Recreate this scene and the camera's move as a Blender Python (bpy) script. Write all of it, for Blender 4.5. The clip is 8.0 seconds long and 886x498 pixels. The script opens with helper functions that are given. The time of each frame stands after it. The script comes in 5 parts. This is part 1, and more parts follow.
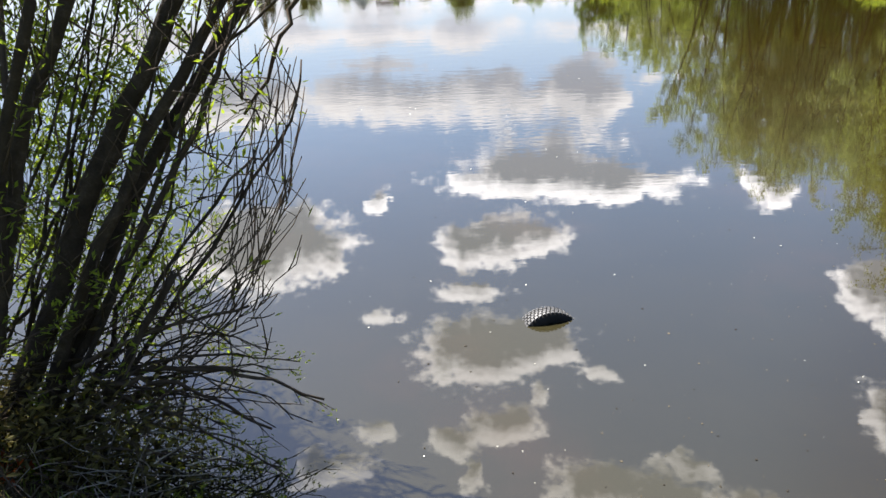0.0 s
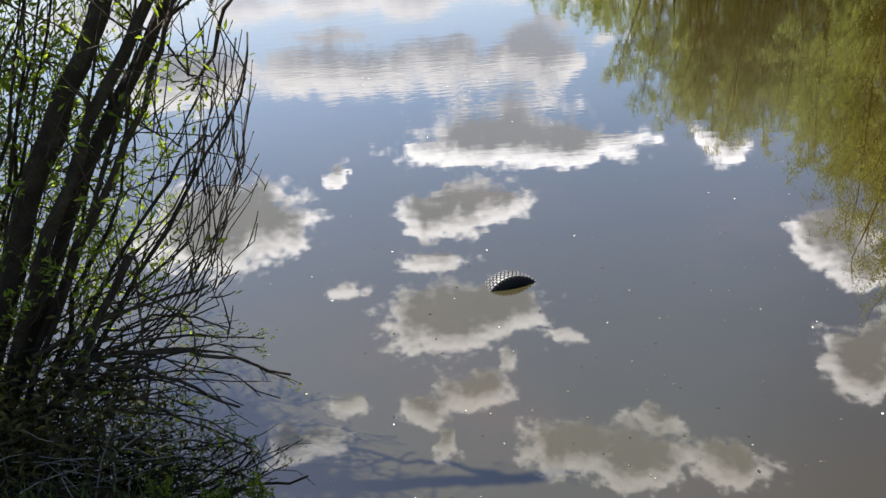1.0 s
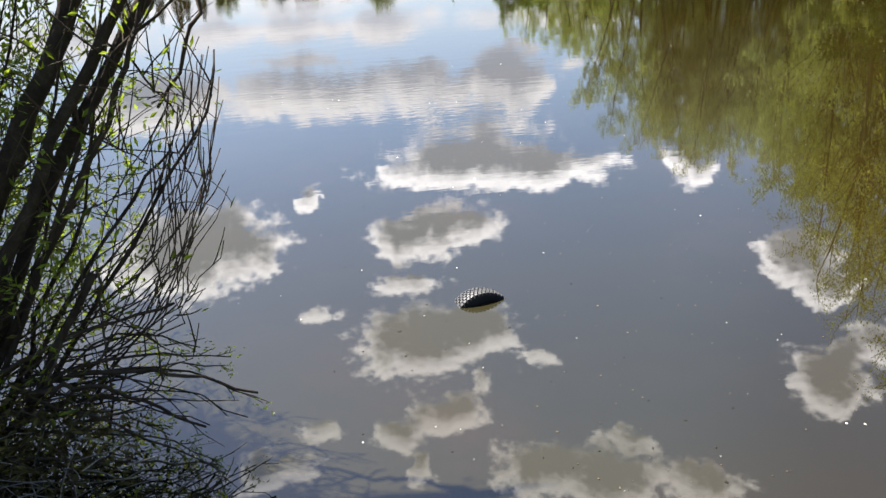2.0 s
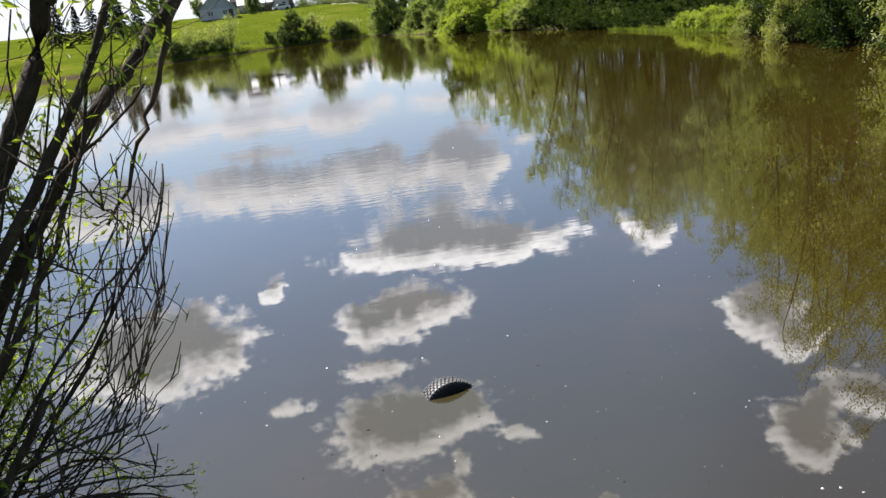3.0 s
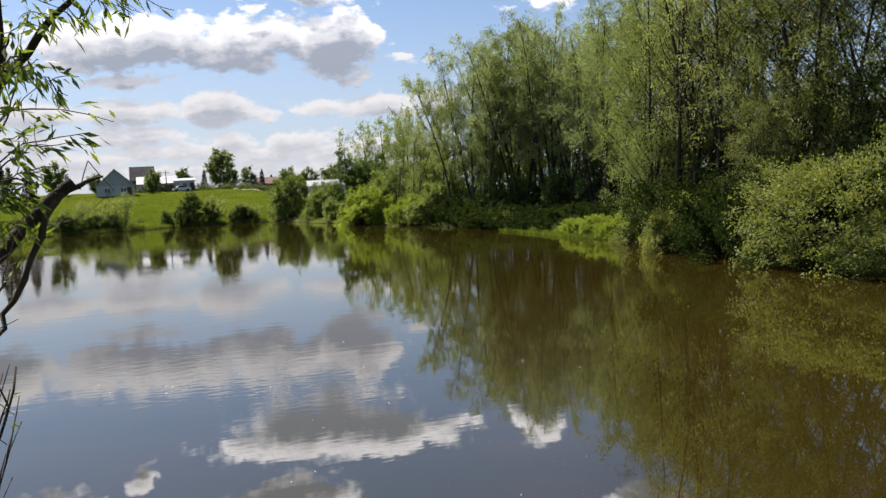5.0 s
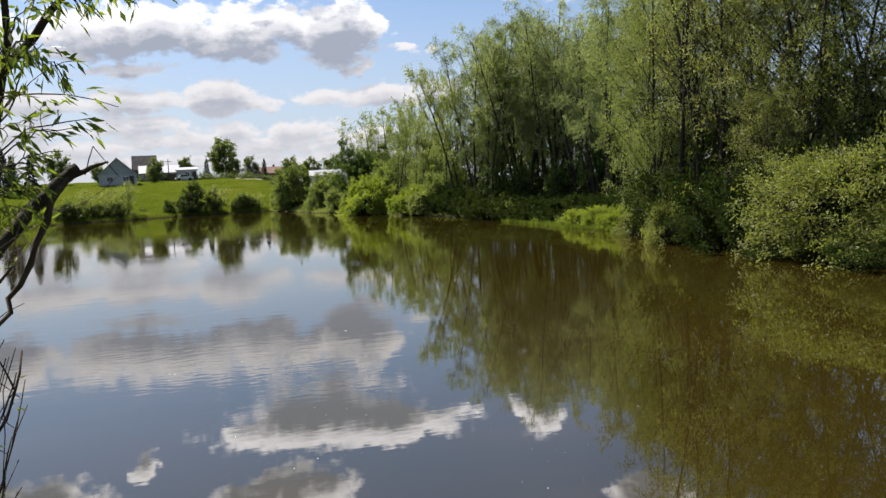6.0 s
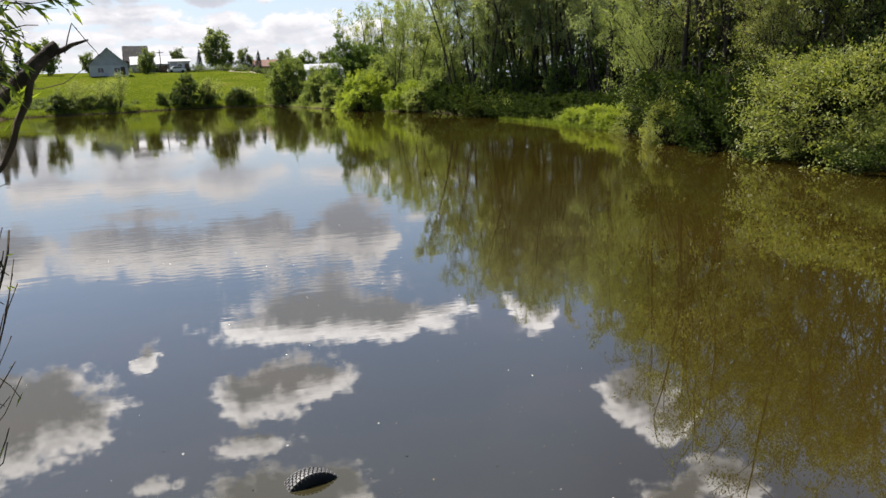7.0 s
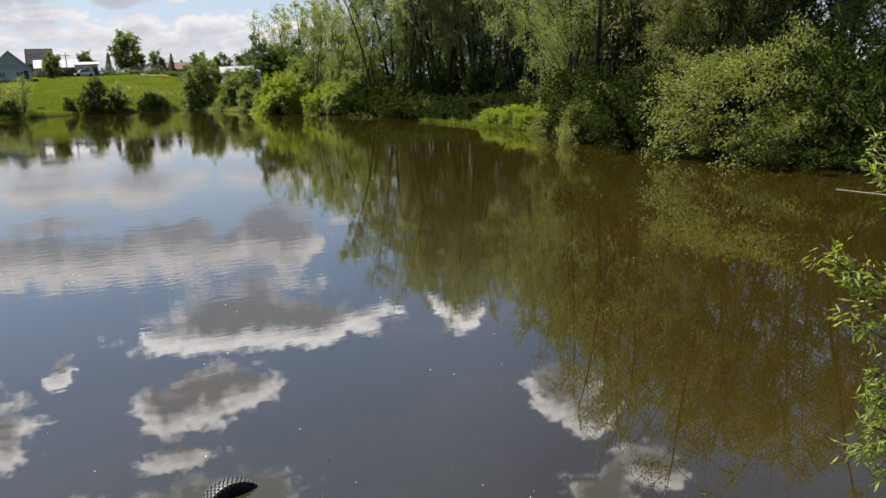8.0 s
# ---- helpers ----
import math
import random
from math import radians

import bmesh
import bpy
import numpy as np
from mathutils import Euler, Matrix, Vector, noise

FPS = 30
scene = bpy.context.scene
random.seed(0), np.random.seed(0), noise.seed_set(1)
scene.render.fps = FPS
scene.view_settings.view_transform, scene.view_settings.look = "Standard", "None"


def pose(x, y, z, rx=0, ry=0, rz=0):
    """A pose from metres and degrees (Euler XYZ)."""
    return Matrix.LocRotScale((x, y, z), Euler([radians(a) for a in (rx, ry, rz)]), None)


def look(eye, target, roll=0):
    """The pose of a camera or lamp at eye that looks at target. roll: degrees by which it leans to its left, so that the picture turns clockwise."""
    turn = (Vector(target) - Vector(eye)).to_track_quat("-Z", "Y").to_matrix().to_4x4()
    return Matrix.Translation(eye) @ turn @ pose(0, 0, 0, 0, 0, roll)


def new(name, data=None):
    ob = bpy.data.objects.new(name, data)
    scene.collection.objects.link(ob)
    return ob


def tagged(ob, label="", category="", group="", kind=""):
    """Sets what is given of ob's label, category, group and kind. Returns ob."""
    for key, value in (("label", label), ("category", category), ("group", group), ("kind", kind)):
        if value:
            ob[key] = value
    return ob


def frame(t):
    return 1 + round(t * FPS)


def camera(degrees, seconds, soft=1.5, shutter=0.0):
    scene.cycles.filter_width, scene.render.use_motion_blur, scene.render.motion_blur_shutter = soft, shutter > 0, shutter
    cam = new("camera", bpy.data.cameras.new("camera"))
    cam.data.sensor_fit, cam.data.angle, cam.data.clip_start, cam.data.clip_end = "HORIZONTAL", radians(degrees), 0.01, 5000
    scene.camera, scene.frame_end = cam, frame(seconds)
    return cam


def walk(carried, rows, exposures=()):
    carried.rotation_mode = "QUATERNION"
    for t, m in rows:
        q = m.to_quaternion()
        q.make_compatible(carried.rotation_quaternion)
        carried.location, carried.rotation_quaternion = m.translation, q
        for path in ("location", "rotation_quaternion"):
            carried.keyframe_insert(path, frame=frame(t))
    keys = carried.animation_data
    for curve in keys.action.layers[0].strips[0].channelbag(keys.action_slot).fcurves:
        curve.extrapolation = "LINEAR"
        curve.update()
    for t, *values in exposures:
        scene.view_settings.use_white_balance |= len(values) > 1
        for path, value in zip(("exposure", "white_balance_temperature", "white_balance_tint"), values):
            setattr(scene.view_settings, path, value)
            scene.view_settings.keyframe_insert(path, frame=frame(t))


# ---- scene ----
# ---------------------------------------------------------------- camera
cam = camera(58.8, 8.0, soft=1.5)


def aim(x, y, z, yaw, pitch, roll):
    a, b = radians(yaw), radians(pitch)
    ahead = (-math.sin(a) * math.cos(b), math.cos(a) * math.cos(b), math.sin(b))
    return look((x, y, z), (x + ahead[0], y + ahead[1], z + ahead[2]), -roll)


PATH = [
    (0, 0.000, -0.000, 3.000, 0.00, -21.79, 2.22),
    (0.5, 0.007, 0.018, 2.977, -2.85, -23.48, 3.36),
    (1, 0.017, -0.004, 2.986, -2.83, -24.11, 4.06),
    (1.2, 0.006, -0.005, 2.958, -2.72, -23.85, 4.04),
    (2.3, 0.046, -0.034, 2.945, -6.25, -20.79, 4.14),
    (2.5, 0.040, -0.030, 2.957, -6.51, -18.66, 5.21),
    (2.8, 0.037, -0.008, 2.988, -6.74, -18.24, 6.67),
    (3, 0.101, -0.011, 3.024, -8.28, -17.03, 6.97),
    (3.2, 0.116, 0.024, 3.049, -11.37, -13.01, 6.62),
    (3.5, 0.152, 0.019, 3.132, -15.74, -6.31, 5.81),
    (3.7, 0.161, 0.041, 3.156, -16.91, -3.87, 5.70),
    (4, 0.108, 0.080, 3.080, -17.46, -3.44, 5.05),
    (4.5, 0.166, 0.132, 3.163, -17.45, -3.95, 3.26),
    (5.8, 0.199, 0.081, 3.153, -17.23, -4.28, 2.97),
    (6, 0.175, 0.101, 3.142, -17.14, -4.81, 2.79),
    (6.2, 0.202, 0.077, 3.127, -16.97, -7.07, 2.26),
    (6.5, 0.196, 0.067, 3.065, -16.75, -10.93, 1.67),
    (7, 0.230, 0.072, 3.066, -17.08, -12.17, 1.94),
    (7.5, 0.281, 0.103, 3.040, -20.69, -12.31, 2.34),
    (8, 0.288, 0.040, 3.059, -22.69, -12.26, 2.35),
]
walk(cam, [(t, aim(*row)) for t, *row in PATH], exposures=[(0, 2.17, 6370, 14), (1.0, 2.07, 6320, 14), (2.5, 2.07, 6370, 14), (3.0, 1.87, 6320, 14), (3.5, 1.47, 6320, 14), (4.0, 0.90, 6270, 14),
                                                          (4.5, 1.27, 6370, 14), (6.0, 1.32, 6420, 14), (6.5, 1.32, 6470, 14), (7.0, 1.62, 6520, 14), (7.5, 1.54, 6470, 14), (8, 1.35, 6470, 14)])

# ---------------------------------------------------------------- world and sun
SUN_AZ, SUN_EL = -30.0, 54.0
SKY = 0.05


def links(tree):
    def add(kind, *ins, **props):
        n = tree.nodes.new(kind)
        for k, v in props.items():
            if k == "op":
                n.operation = v
            elif k == "blend":
                n.blend_type = v
            elif k == "dtype":
                n.data_type = v
        for i, v in enumerate(ins):
            if v is None:
                continue
            if isinstance(v, bpy.types.NodeSocket):
                tree.links.new(v, n.inputs[i])
            else:
                n.inputs[i].default_value = v
        return n.outputs[0]
    return add


# clouds: azimuth, elevation and half sizes in degrees
CLOUDS_HIGH = [
    (7.0, 16.6, 7.6, 2.1), (13.0, 17.1, 5.6, 1.6), (16.8, 16.5, 2.4, 0.9), (4.9, 21.0, 5.6, 1.8), (2.6, 21.9, 3.4, 1.5), (-13.6, 20.7, 7.0, 3.3), (-10.6, 20.9, 3.6, 2.5),
    (-4.4, 18.0, 0.75, 0.8), (-5.4, 26.9, 1.4, 0.9), (2.1, 25.1, 3.3, 1.0), (2.6, 29.3, 5.6, 2.9), (7.0, 28.6, 4.4, 2.4), (12.0, 30.6, 2.3, 0.7),
    (4.6, 34.4, 3.6, 1.6), (0.6, 35.6, 2.4, 1.2), (2.1, 37.7, 1.1, 1.3), (-10.8, 36.7, 4.1, 1.5), (-6.0, 34.5, 1.8, 0.8),
    (13.2, 38.6, 5.2, 2.3), (18.6, 38.9, 4.4, 2.3), (20.3, 36.4, 2.6, 1.2), (25.6, 38.2, 4.4, 1.7), (34.6, 30.1, 3.2, 2.8), (31.6, 22.6, 2.8, 2.2), (34.0, 24.6, 2.2, 1.6),
    (24.0, 17.3, 1.8, 1.1), (22.8, 16.4, 0.9, 0.9), (38.0, 27.5, 3.0, 1.6), (8.0, 32.2, 1.2, 0.8),
]
CLOUDS_LOW = [
    (-4.2, 10.7, 6.4, 1.9), (-1.6, 11.6, 4.6, 1.4), (2.6, 10.4, 4.8, 1.8), (6.4, 11.4, 3.8, 1.5), (10.3, 10.9, 3.6, 2.5), (12.4, 10.8, 1.9, 1.4), (11.4, 8.4, 1.9, 0.6), (-3.6, 8.6, 3.4, 0.55), (-14.0, 10.4, 5.4, 2.2),
    (15.2, 9.8, 1.0, 0.45), (17.1, 9.5, 0.45, 0.4), (8.6, 14.2, 6.0, 0.6), (4.8, 13.2, 0.7, 0.4), (25.6, 12.8, 2.6, 0.6),
    (-3.4, 6.5, 3.8, 0.95), (1.9, 6.5, 3.8, 1.15), (-9.0, 6.4, 3.0, 0.9), (9.4, 6.5, 2.2, 0.6), (13.2, 6.4, 3.4, 0.9), (17.5, 6.6, 2.6, 0.8), (-4.3, 4.8, 3.1, 0.7), (2.7, 4.3, 1.8, 0.8), (7.3, 4.2, 2.7, 0.75),
    (-10.5, 4.6, 3.4, 0.8), (-1.0, 3.7, 4.2, 0.5), (4.6, 3.2, 5.2, 0.5), (11.6, 3.4, 3.4, 0.6), (-7.6, 3.2, 4.4, 0.55), (0.0, 2.2, 9.0, 0.5), (10.6, 2.2, 6.0, 0.5), (-14.0, 2.4, 6.0, 0.6), (-19.0, 6.0, 5.0, 1.2),
]


def build_world():
    w = bpy.data.worlds.new("daylight")
    scene.world = w
    w.use_nodes = True
    tr = w.node_tree
    tr.nodes.clear()
    add = links(tr)
    sky = tr.nodes.new("ShaderNodeTexSky")
    sky.sky_type, sky.sun_disc = "NISHITA", False
    sky.sun_elevation, sky.sun_rotation = radians(SUN_EL), radians(SUN_AZ)
    sky.dust_density, sky.ozone_density = 0.7, 3.2
    d = tr.nodes.new("ShaderNodeTexCoord").outputs["Generated"]
    sep = tr.nodes.new("ShaderNodeSeparateXYZ")
    tr.links.new(d, sep.inputs[0])
    az = add("ShaderNodeMath", add("ShaderNodeMath", sep.outputs[0], sep.outputs[1], op="ARCTAN2"), 57.29578, op="MULTIPLY")
    el = add("ShaderNodeMath", add("ShaderNodeMath", sep.outputs[2], op="ARCSINE"), 57.29578, op="MULTIPLY")
    comb = tr.nodes.new("ShaderNodeCombineXYZ")
    tr.links.new(az, comb.inputs[0])
    tr.links.new(el, comb.inputs[1])

    def ramp(v, a, b, lo=0.0, hi=1.0, kind="SMOOTHSTEP"):
        n = tr.nodes.new("ShaderNodeMapRange")
        n.interpolation_type = kind
        for k, x in enumerate((v, a, b, lo, hi)):
            if isinstance(x, bpy.types.NodeSocket):
                tr.links.new(x, n.inputs[k])
            else:
                n.inputs[k].default_value = x
        return n.outputs[0]

    def scaled(v, f):
        n = tr.nodes.new("ShaderNodeVectorMath")
        n.operation = "SCALE"
        tr.links.new(v, n.inputs[0])
        if isinstance(f, bpy.types.NodeSocket):
            tr.links.new(f, n.inputs["Scale"])
        else:
            n.inputs["Scale"].default_value = f
        return n.outputs[0]

    def fractal(vec, scale, detail, rough):
        n = tr.nodes.new("ShaderNodeTexNoise")
        tr.links.new(vec, n.inputs["Vector"])
        n.inputs["Scale"].default_value, n.inputs["Detail"].default_value, n.inputs["Roughness"].default_value = scale, detail, rough
        return n

    # clouds towards the horizon are farther off, so all their features shrink
    size = ramp(el, 2.0, 17.0, 0.42, 1.0, "LINEAR")
    reach = add("ShaderNodeMath", ramp(el, 3, 10, 0.4, 1.05), ramp(el, 12.5, 16, 1.0, 0.6), op="MULTIPLY")

    def density(lift):
        """How thick the cloud is here, or a little higher towards the sun."""
        at = comb.outputs[0]
        if lift:
            up = tr.nodes.new("ShaderNodeCombineXYZ")
            tr.links.new(add("ShaderNodeMath", reach, -0.18 * lift, op="MULTIPLY"), up.inputs[0])
            tr.links.new(add("ShaderNodeMath", reach, lift, op="MULTIPLY"), up.inputs[1])
            at = add("ShaderNodeVectorMath", at, up.outputs[0], op="ADD")
        grain = add("ShaderNodeVectorMath", at, (0.1, 0.17, 0), op="MULTIPLY")
        warp = fractal(grain, 2.6, 6, 0.6).outputs["Color"]
        bend = add("ShaderNodeVectorMath", add("ShaderNodeVectorMath", warp, (0.5, 0.5, 0.5), op="SUBTRACT"), (6.6, 3.3, 0), op="MULTIPLY")
        uv = add("ShaderNodeVectorMath", at, scaled(bend, size), op="ADD")
        best = None
        for a, e, ra, re in CLOUDS_HIGH + CLOUDS_LOW:
            q = add("ShaderNodeVectorMath", add("ShaderNodeVectorMath", uv, (a, e, 0), op="SUBTRACT"), (1 / ra, 1 / re, 0), op="MULTIPLY")
            n = tr.nodes.new("ShaderNodeVectorMath")
            n.operation = "LENGTH"
            tr.links.new(q, n.inputs[0])
            one = add("ShaderNodeMath", add("ShaderNodeMath", 1.0, n.outputs["Value"], op="SUBTRACT"), min(1.6, 0.55 + re * 0.5), op="MULTIPLY")
            best = one if best is None else add("ShaderNodeMath", best, one, 0.1, op="SMOOTH_MAX")
        # the rest of the sky carries the same broken cumulus
        far = add("ShaderNodeMath", ramp(add("ShaderNodeMath", add("ShaderNodeMath", az, -8.0, op="ADD"), op="ABSOLUTE"), 36, 55), ramp(el, 42, 52), op="MAXIMUM")
        wide = add("ShaderNodeMath", add("ShaderNodeMath", fractal(d, 3.2, 5, 0.55).outputs[0], -0.5, op="ADD"), 3.0, op="MULTIPLY")
        wide = add("ShaderNodeMath", add("ShaderNodeMath", wide, 1.55, op="ADD"), far, op="MULTIPLY")
        best = add("ShaderNodeMath", best, add("ShaderNodeMath", wide, -2.0, op="ADD"), op="MAXIMUM")
        # rounded heads of two sizes and a ragged fringe
        puff = add("ShaderNodeVectorMath", grain, scaled(warp, 0.22), op="ADD")
        total = add("ShaderNodeMath", add("ShaderNodeMath", fractal(grain, 9.0, 7, 0.62).outputs[0], -0.5, op="ADD"), 1.35, op="MULTIPLY")
        for scale, share in ((4.2, 0.6), (10.5, 0.4)):
            n = tr.nodes.new("ShaderNodeTexVoronoi")
            n.feature = "SMOOTH_F1"
            n.inputs["Scale"].default_value, n.inputs["Smoothness"].default_value = scale, 0.3
            tr.links.new(puff, n.inputs["Vector"])
            total = add("ShaderNodeMath", total, add("ShaderNodeMath", add("ShaderNodeMath", 0.42, n.outputs["Distance"], op="SUBTRACT"), share, op="MULTIPLY"), op="ADD")
        return add("ShaderNodeMath", add("ShaderNodeMath", best, total, op="ADD"), ramp(el, 4, 9, 0.24, 0.0), op="ADD")

    here = density(0.0)
    above, higher = density(0.6), density(1.6)
    cover = ramp(here, -0.18, 0.36)
    # what lies above a point takes the sun from it; thin parts let it through
    shade = add("ShaderNodeMath", ramp(above, -0.1, 0.9, 0.0, 0.45), ramp(higher, -0.25, 0.75, 0.0, 0.62), op="ADD")
    grey = add("ShaderNodeMath", shade, ramp(el, 3, 9, 0.5, 1.0), op="MULTIPLY")
    white_v = add("ShaderNodeMath", ramp(el, 9, 12.5, 0.35 / SKY, 0.5 / SKY), ramp(el, 12.5, 17, 1.0, 1.9), op="MULTIPLY")
    white_v = add("ShaderNodeMath", white_v, ramp(el, 24, 38, 1.0, 0.74), op="MULTIPLY")
    grey_v = ramp(el, 8, 18, 0.172 / SKY, 0.2 / SKY)
    white = scaled(add("ShaderNodeVectorMath", (1.0, 0.995, 0.985), (0, 0, 0), op="ADD"), white_v)
    dark = scaled(add("ShaderNodeVectorMath", (0.9, 1.0, 1.17), (0, 0, 0), op="ADD"), grey_v)

    def mix(f, a, b):
        n = tr.nodes.new("ShaderNodeMix")
        n.data_type = "RGBA"
        for k, x in ((0, f), (6, a), (7, b)):
            if isinstance(x, bpy.types.NodeSocket):
                tr.links.new(x, n.inputs[k])
            else:
                n.inputs[k].default_value = x
        return n.outputs[2]

    cloud = mix(grey, white, dark)
    haze = mix(ramp(el, 1, 15, 0.7, 0.0), sky.outputs[0], (0.225 / SKY, 0.255 / SKY, 0.30 / SKY, 1))
    bg = tr.nodes.new("ShaderNodeBackground")
    tr.links.new(mix(cover, haze, cloud), bg.inputs[0])
    bg.inputs[1].default_value = SKY
    out = tr.nodes.new("ShaderNodeOutputWorld")
    tr.links.new(bg.outputs[0], out.inputs[0])


build_world()
lamp = bpy.data.lights.new("sun", "SUN")
lamp.energy, lamp.angle, lamp.color = 5.0, radians(0.6), (1.0, 0.95, 0.86)
sun = new("sun", lamp)
_a, _e = radians(SUN_AZ), radians(SUN_EL)
sun.matrix_world = look((0, 0, 40), (-math.sin(_a) * math.cos(_e), -math.cos(_a) * math.cos(_e), 40 - math.sin(_e)))


# ---------------------------------------------------------------- materials
def ramp_node(tr, fac, stops):
    n = tr.nodes.new("ShaderNodeValToRGB")
    tr.links.new(fac, n.inputs[0])
    els = n.color_ramp.elements
    while len(els) < len(stops):
        els.new(0.5)
    for e, (p, c) in zip(els, stops):
        e.position, e.color = p, (*c, 1)
    return n.outputs[0]


def noise_node(tr, scale, detail=4, rough=0.55, vec=None):
    n = tr.nodes.new("ShaderNodeTexNoise")
    n.inputs["Scale"].default_value, n.inputs["Detail"].default_value, n.inputs["Roughness"].default_value = scale, detail, rough
    if vec is None:
        vec = tr.nodes.new("ShaderNodeTexCoord").outputs["Object"]
    tr.links.new(vec, n.inputs["Vector"])
    return n.outputs[0]


def material(name, stops, scale, rough=0.8, bump=0.0, bump_scale=None, metal=0.0, fine=0.35):
    """A surface whose colour runs over the stops by coarse and fine grain."""
    m = bpy.data.materials.new(name)
    m.use_nodes = True
    tr = m.node_tree
    add = links(tr)
    p = tr.nodes["Principled BSDF"]
    big, small = noise_node(tr, scale), noise_node(tr, scale * 9, 6, 0.65)
    f = add("ShaderNodeMath", add("ShaderNodeMath", big, 1 - fine, op="MULTIPLY"), add("ShaderNodeMath", small, fine, op="MULTIPLY"), op="ADD")
    tr.links.new(ramp_node(tr, f, stops), p.inputs["Base Color"])
    p.inputs["Roughness"].default_value, p.inputs["Metallic"].default_value = rough, metal
    p.inputs["Specular IOR Level"].default_value = 0.5 if rough < 0.75 else 0.15
    if bump:
        b = tr.nodes.new("ShaderNodeBump")
        b.inputs["Distance"].default_value = bump
        tr.links.new(noise_node(tr, bump_scale or scale * 6, 6, 0.6), b.inputs["Height"])
        tr.links.new(b.outputs[0], p.inputs["Normal"])
    p.inputs["Specular IOR Level"].default_value = 0.12 if rough >= 0.8 else 0.5
    return m


def leaf_material(name, dark, mid, light, through_part=0.3, gloss=0.55, shine=0.15):
    """Leaves: each its own tone, with light shining through."""
    m = bpy.data.materials.new(name)
    m.use_nodes = True
    tr = m.node_tree
    p = tr.nodes["Principled BSDF"]
    add = links(tr)
    g, o = tr.nodes.new("ShaderNodeNewGeometry"), tr.nodes.new("ShaderNodeObjectInfo")
    f = add("ShaderNodeMath", add("ShaderNodeMath", g.outputs["Random Per Island"], 0.5, op="MULTIPLY"), add("ShaderNodeMath", o.outputs["Random"], 0.5, op="MULTIPLY"), op="ADD")
    clump = noise_node(tr, 0.9, 3)
    f = add("ShaderNodeMath", add("ShaderNodeMath", f, 0.6, op="MULTIPLY"), add("ShaderNodeMath", clump, 0.4, op="MULTIPLY"), op="ADD")
    col = ramp_node(tr, f, [(0.15, dark), (0.5, mid), (0.85, light)])
    tr.links.new(col, p.inputs["Base Color"])
    p.inputs["Roughness"].default_value, p.inputs["Specular IOR Level"].default_value = gloss, shine
    t = tr.nodes.new("ShaderNodeBsdfTranslucent")
    warm = tr.nodes.new("ShaderNodeMix")
    warm.data_type, warm.blend_type = "RGBA", "MULTIPLY"
    warm.inputs[0].default_value = 1.0
    tr.links.new(col, warm.inputs[6])
    warm.inputs[7].default_value = (1.8, 1.75, 0.92, 1)
    tr.links.new(warm.outputs[2], t.inputs[0])
    mx = tr.nodes.new("ShaderNodeMixShader")
    mx.inputs[0].default_value = through_part
    tr.links.new(p.outputs[0], mx.inputs[1])
    tr.links.new(t.outputs[0], mx.inputs[2])
    tr.links.new(mx.outputs[0], tr.nodes["Material Output"].inputs[0])
    return m


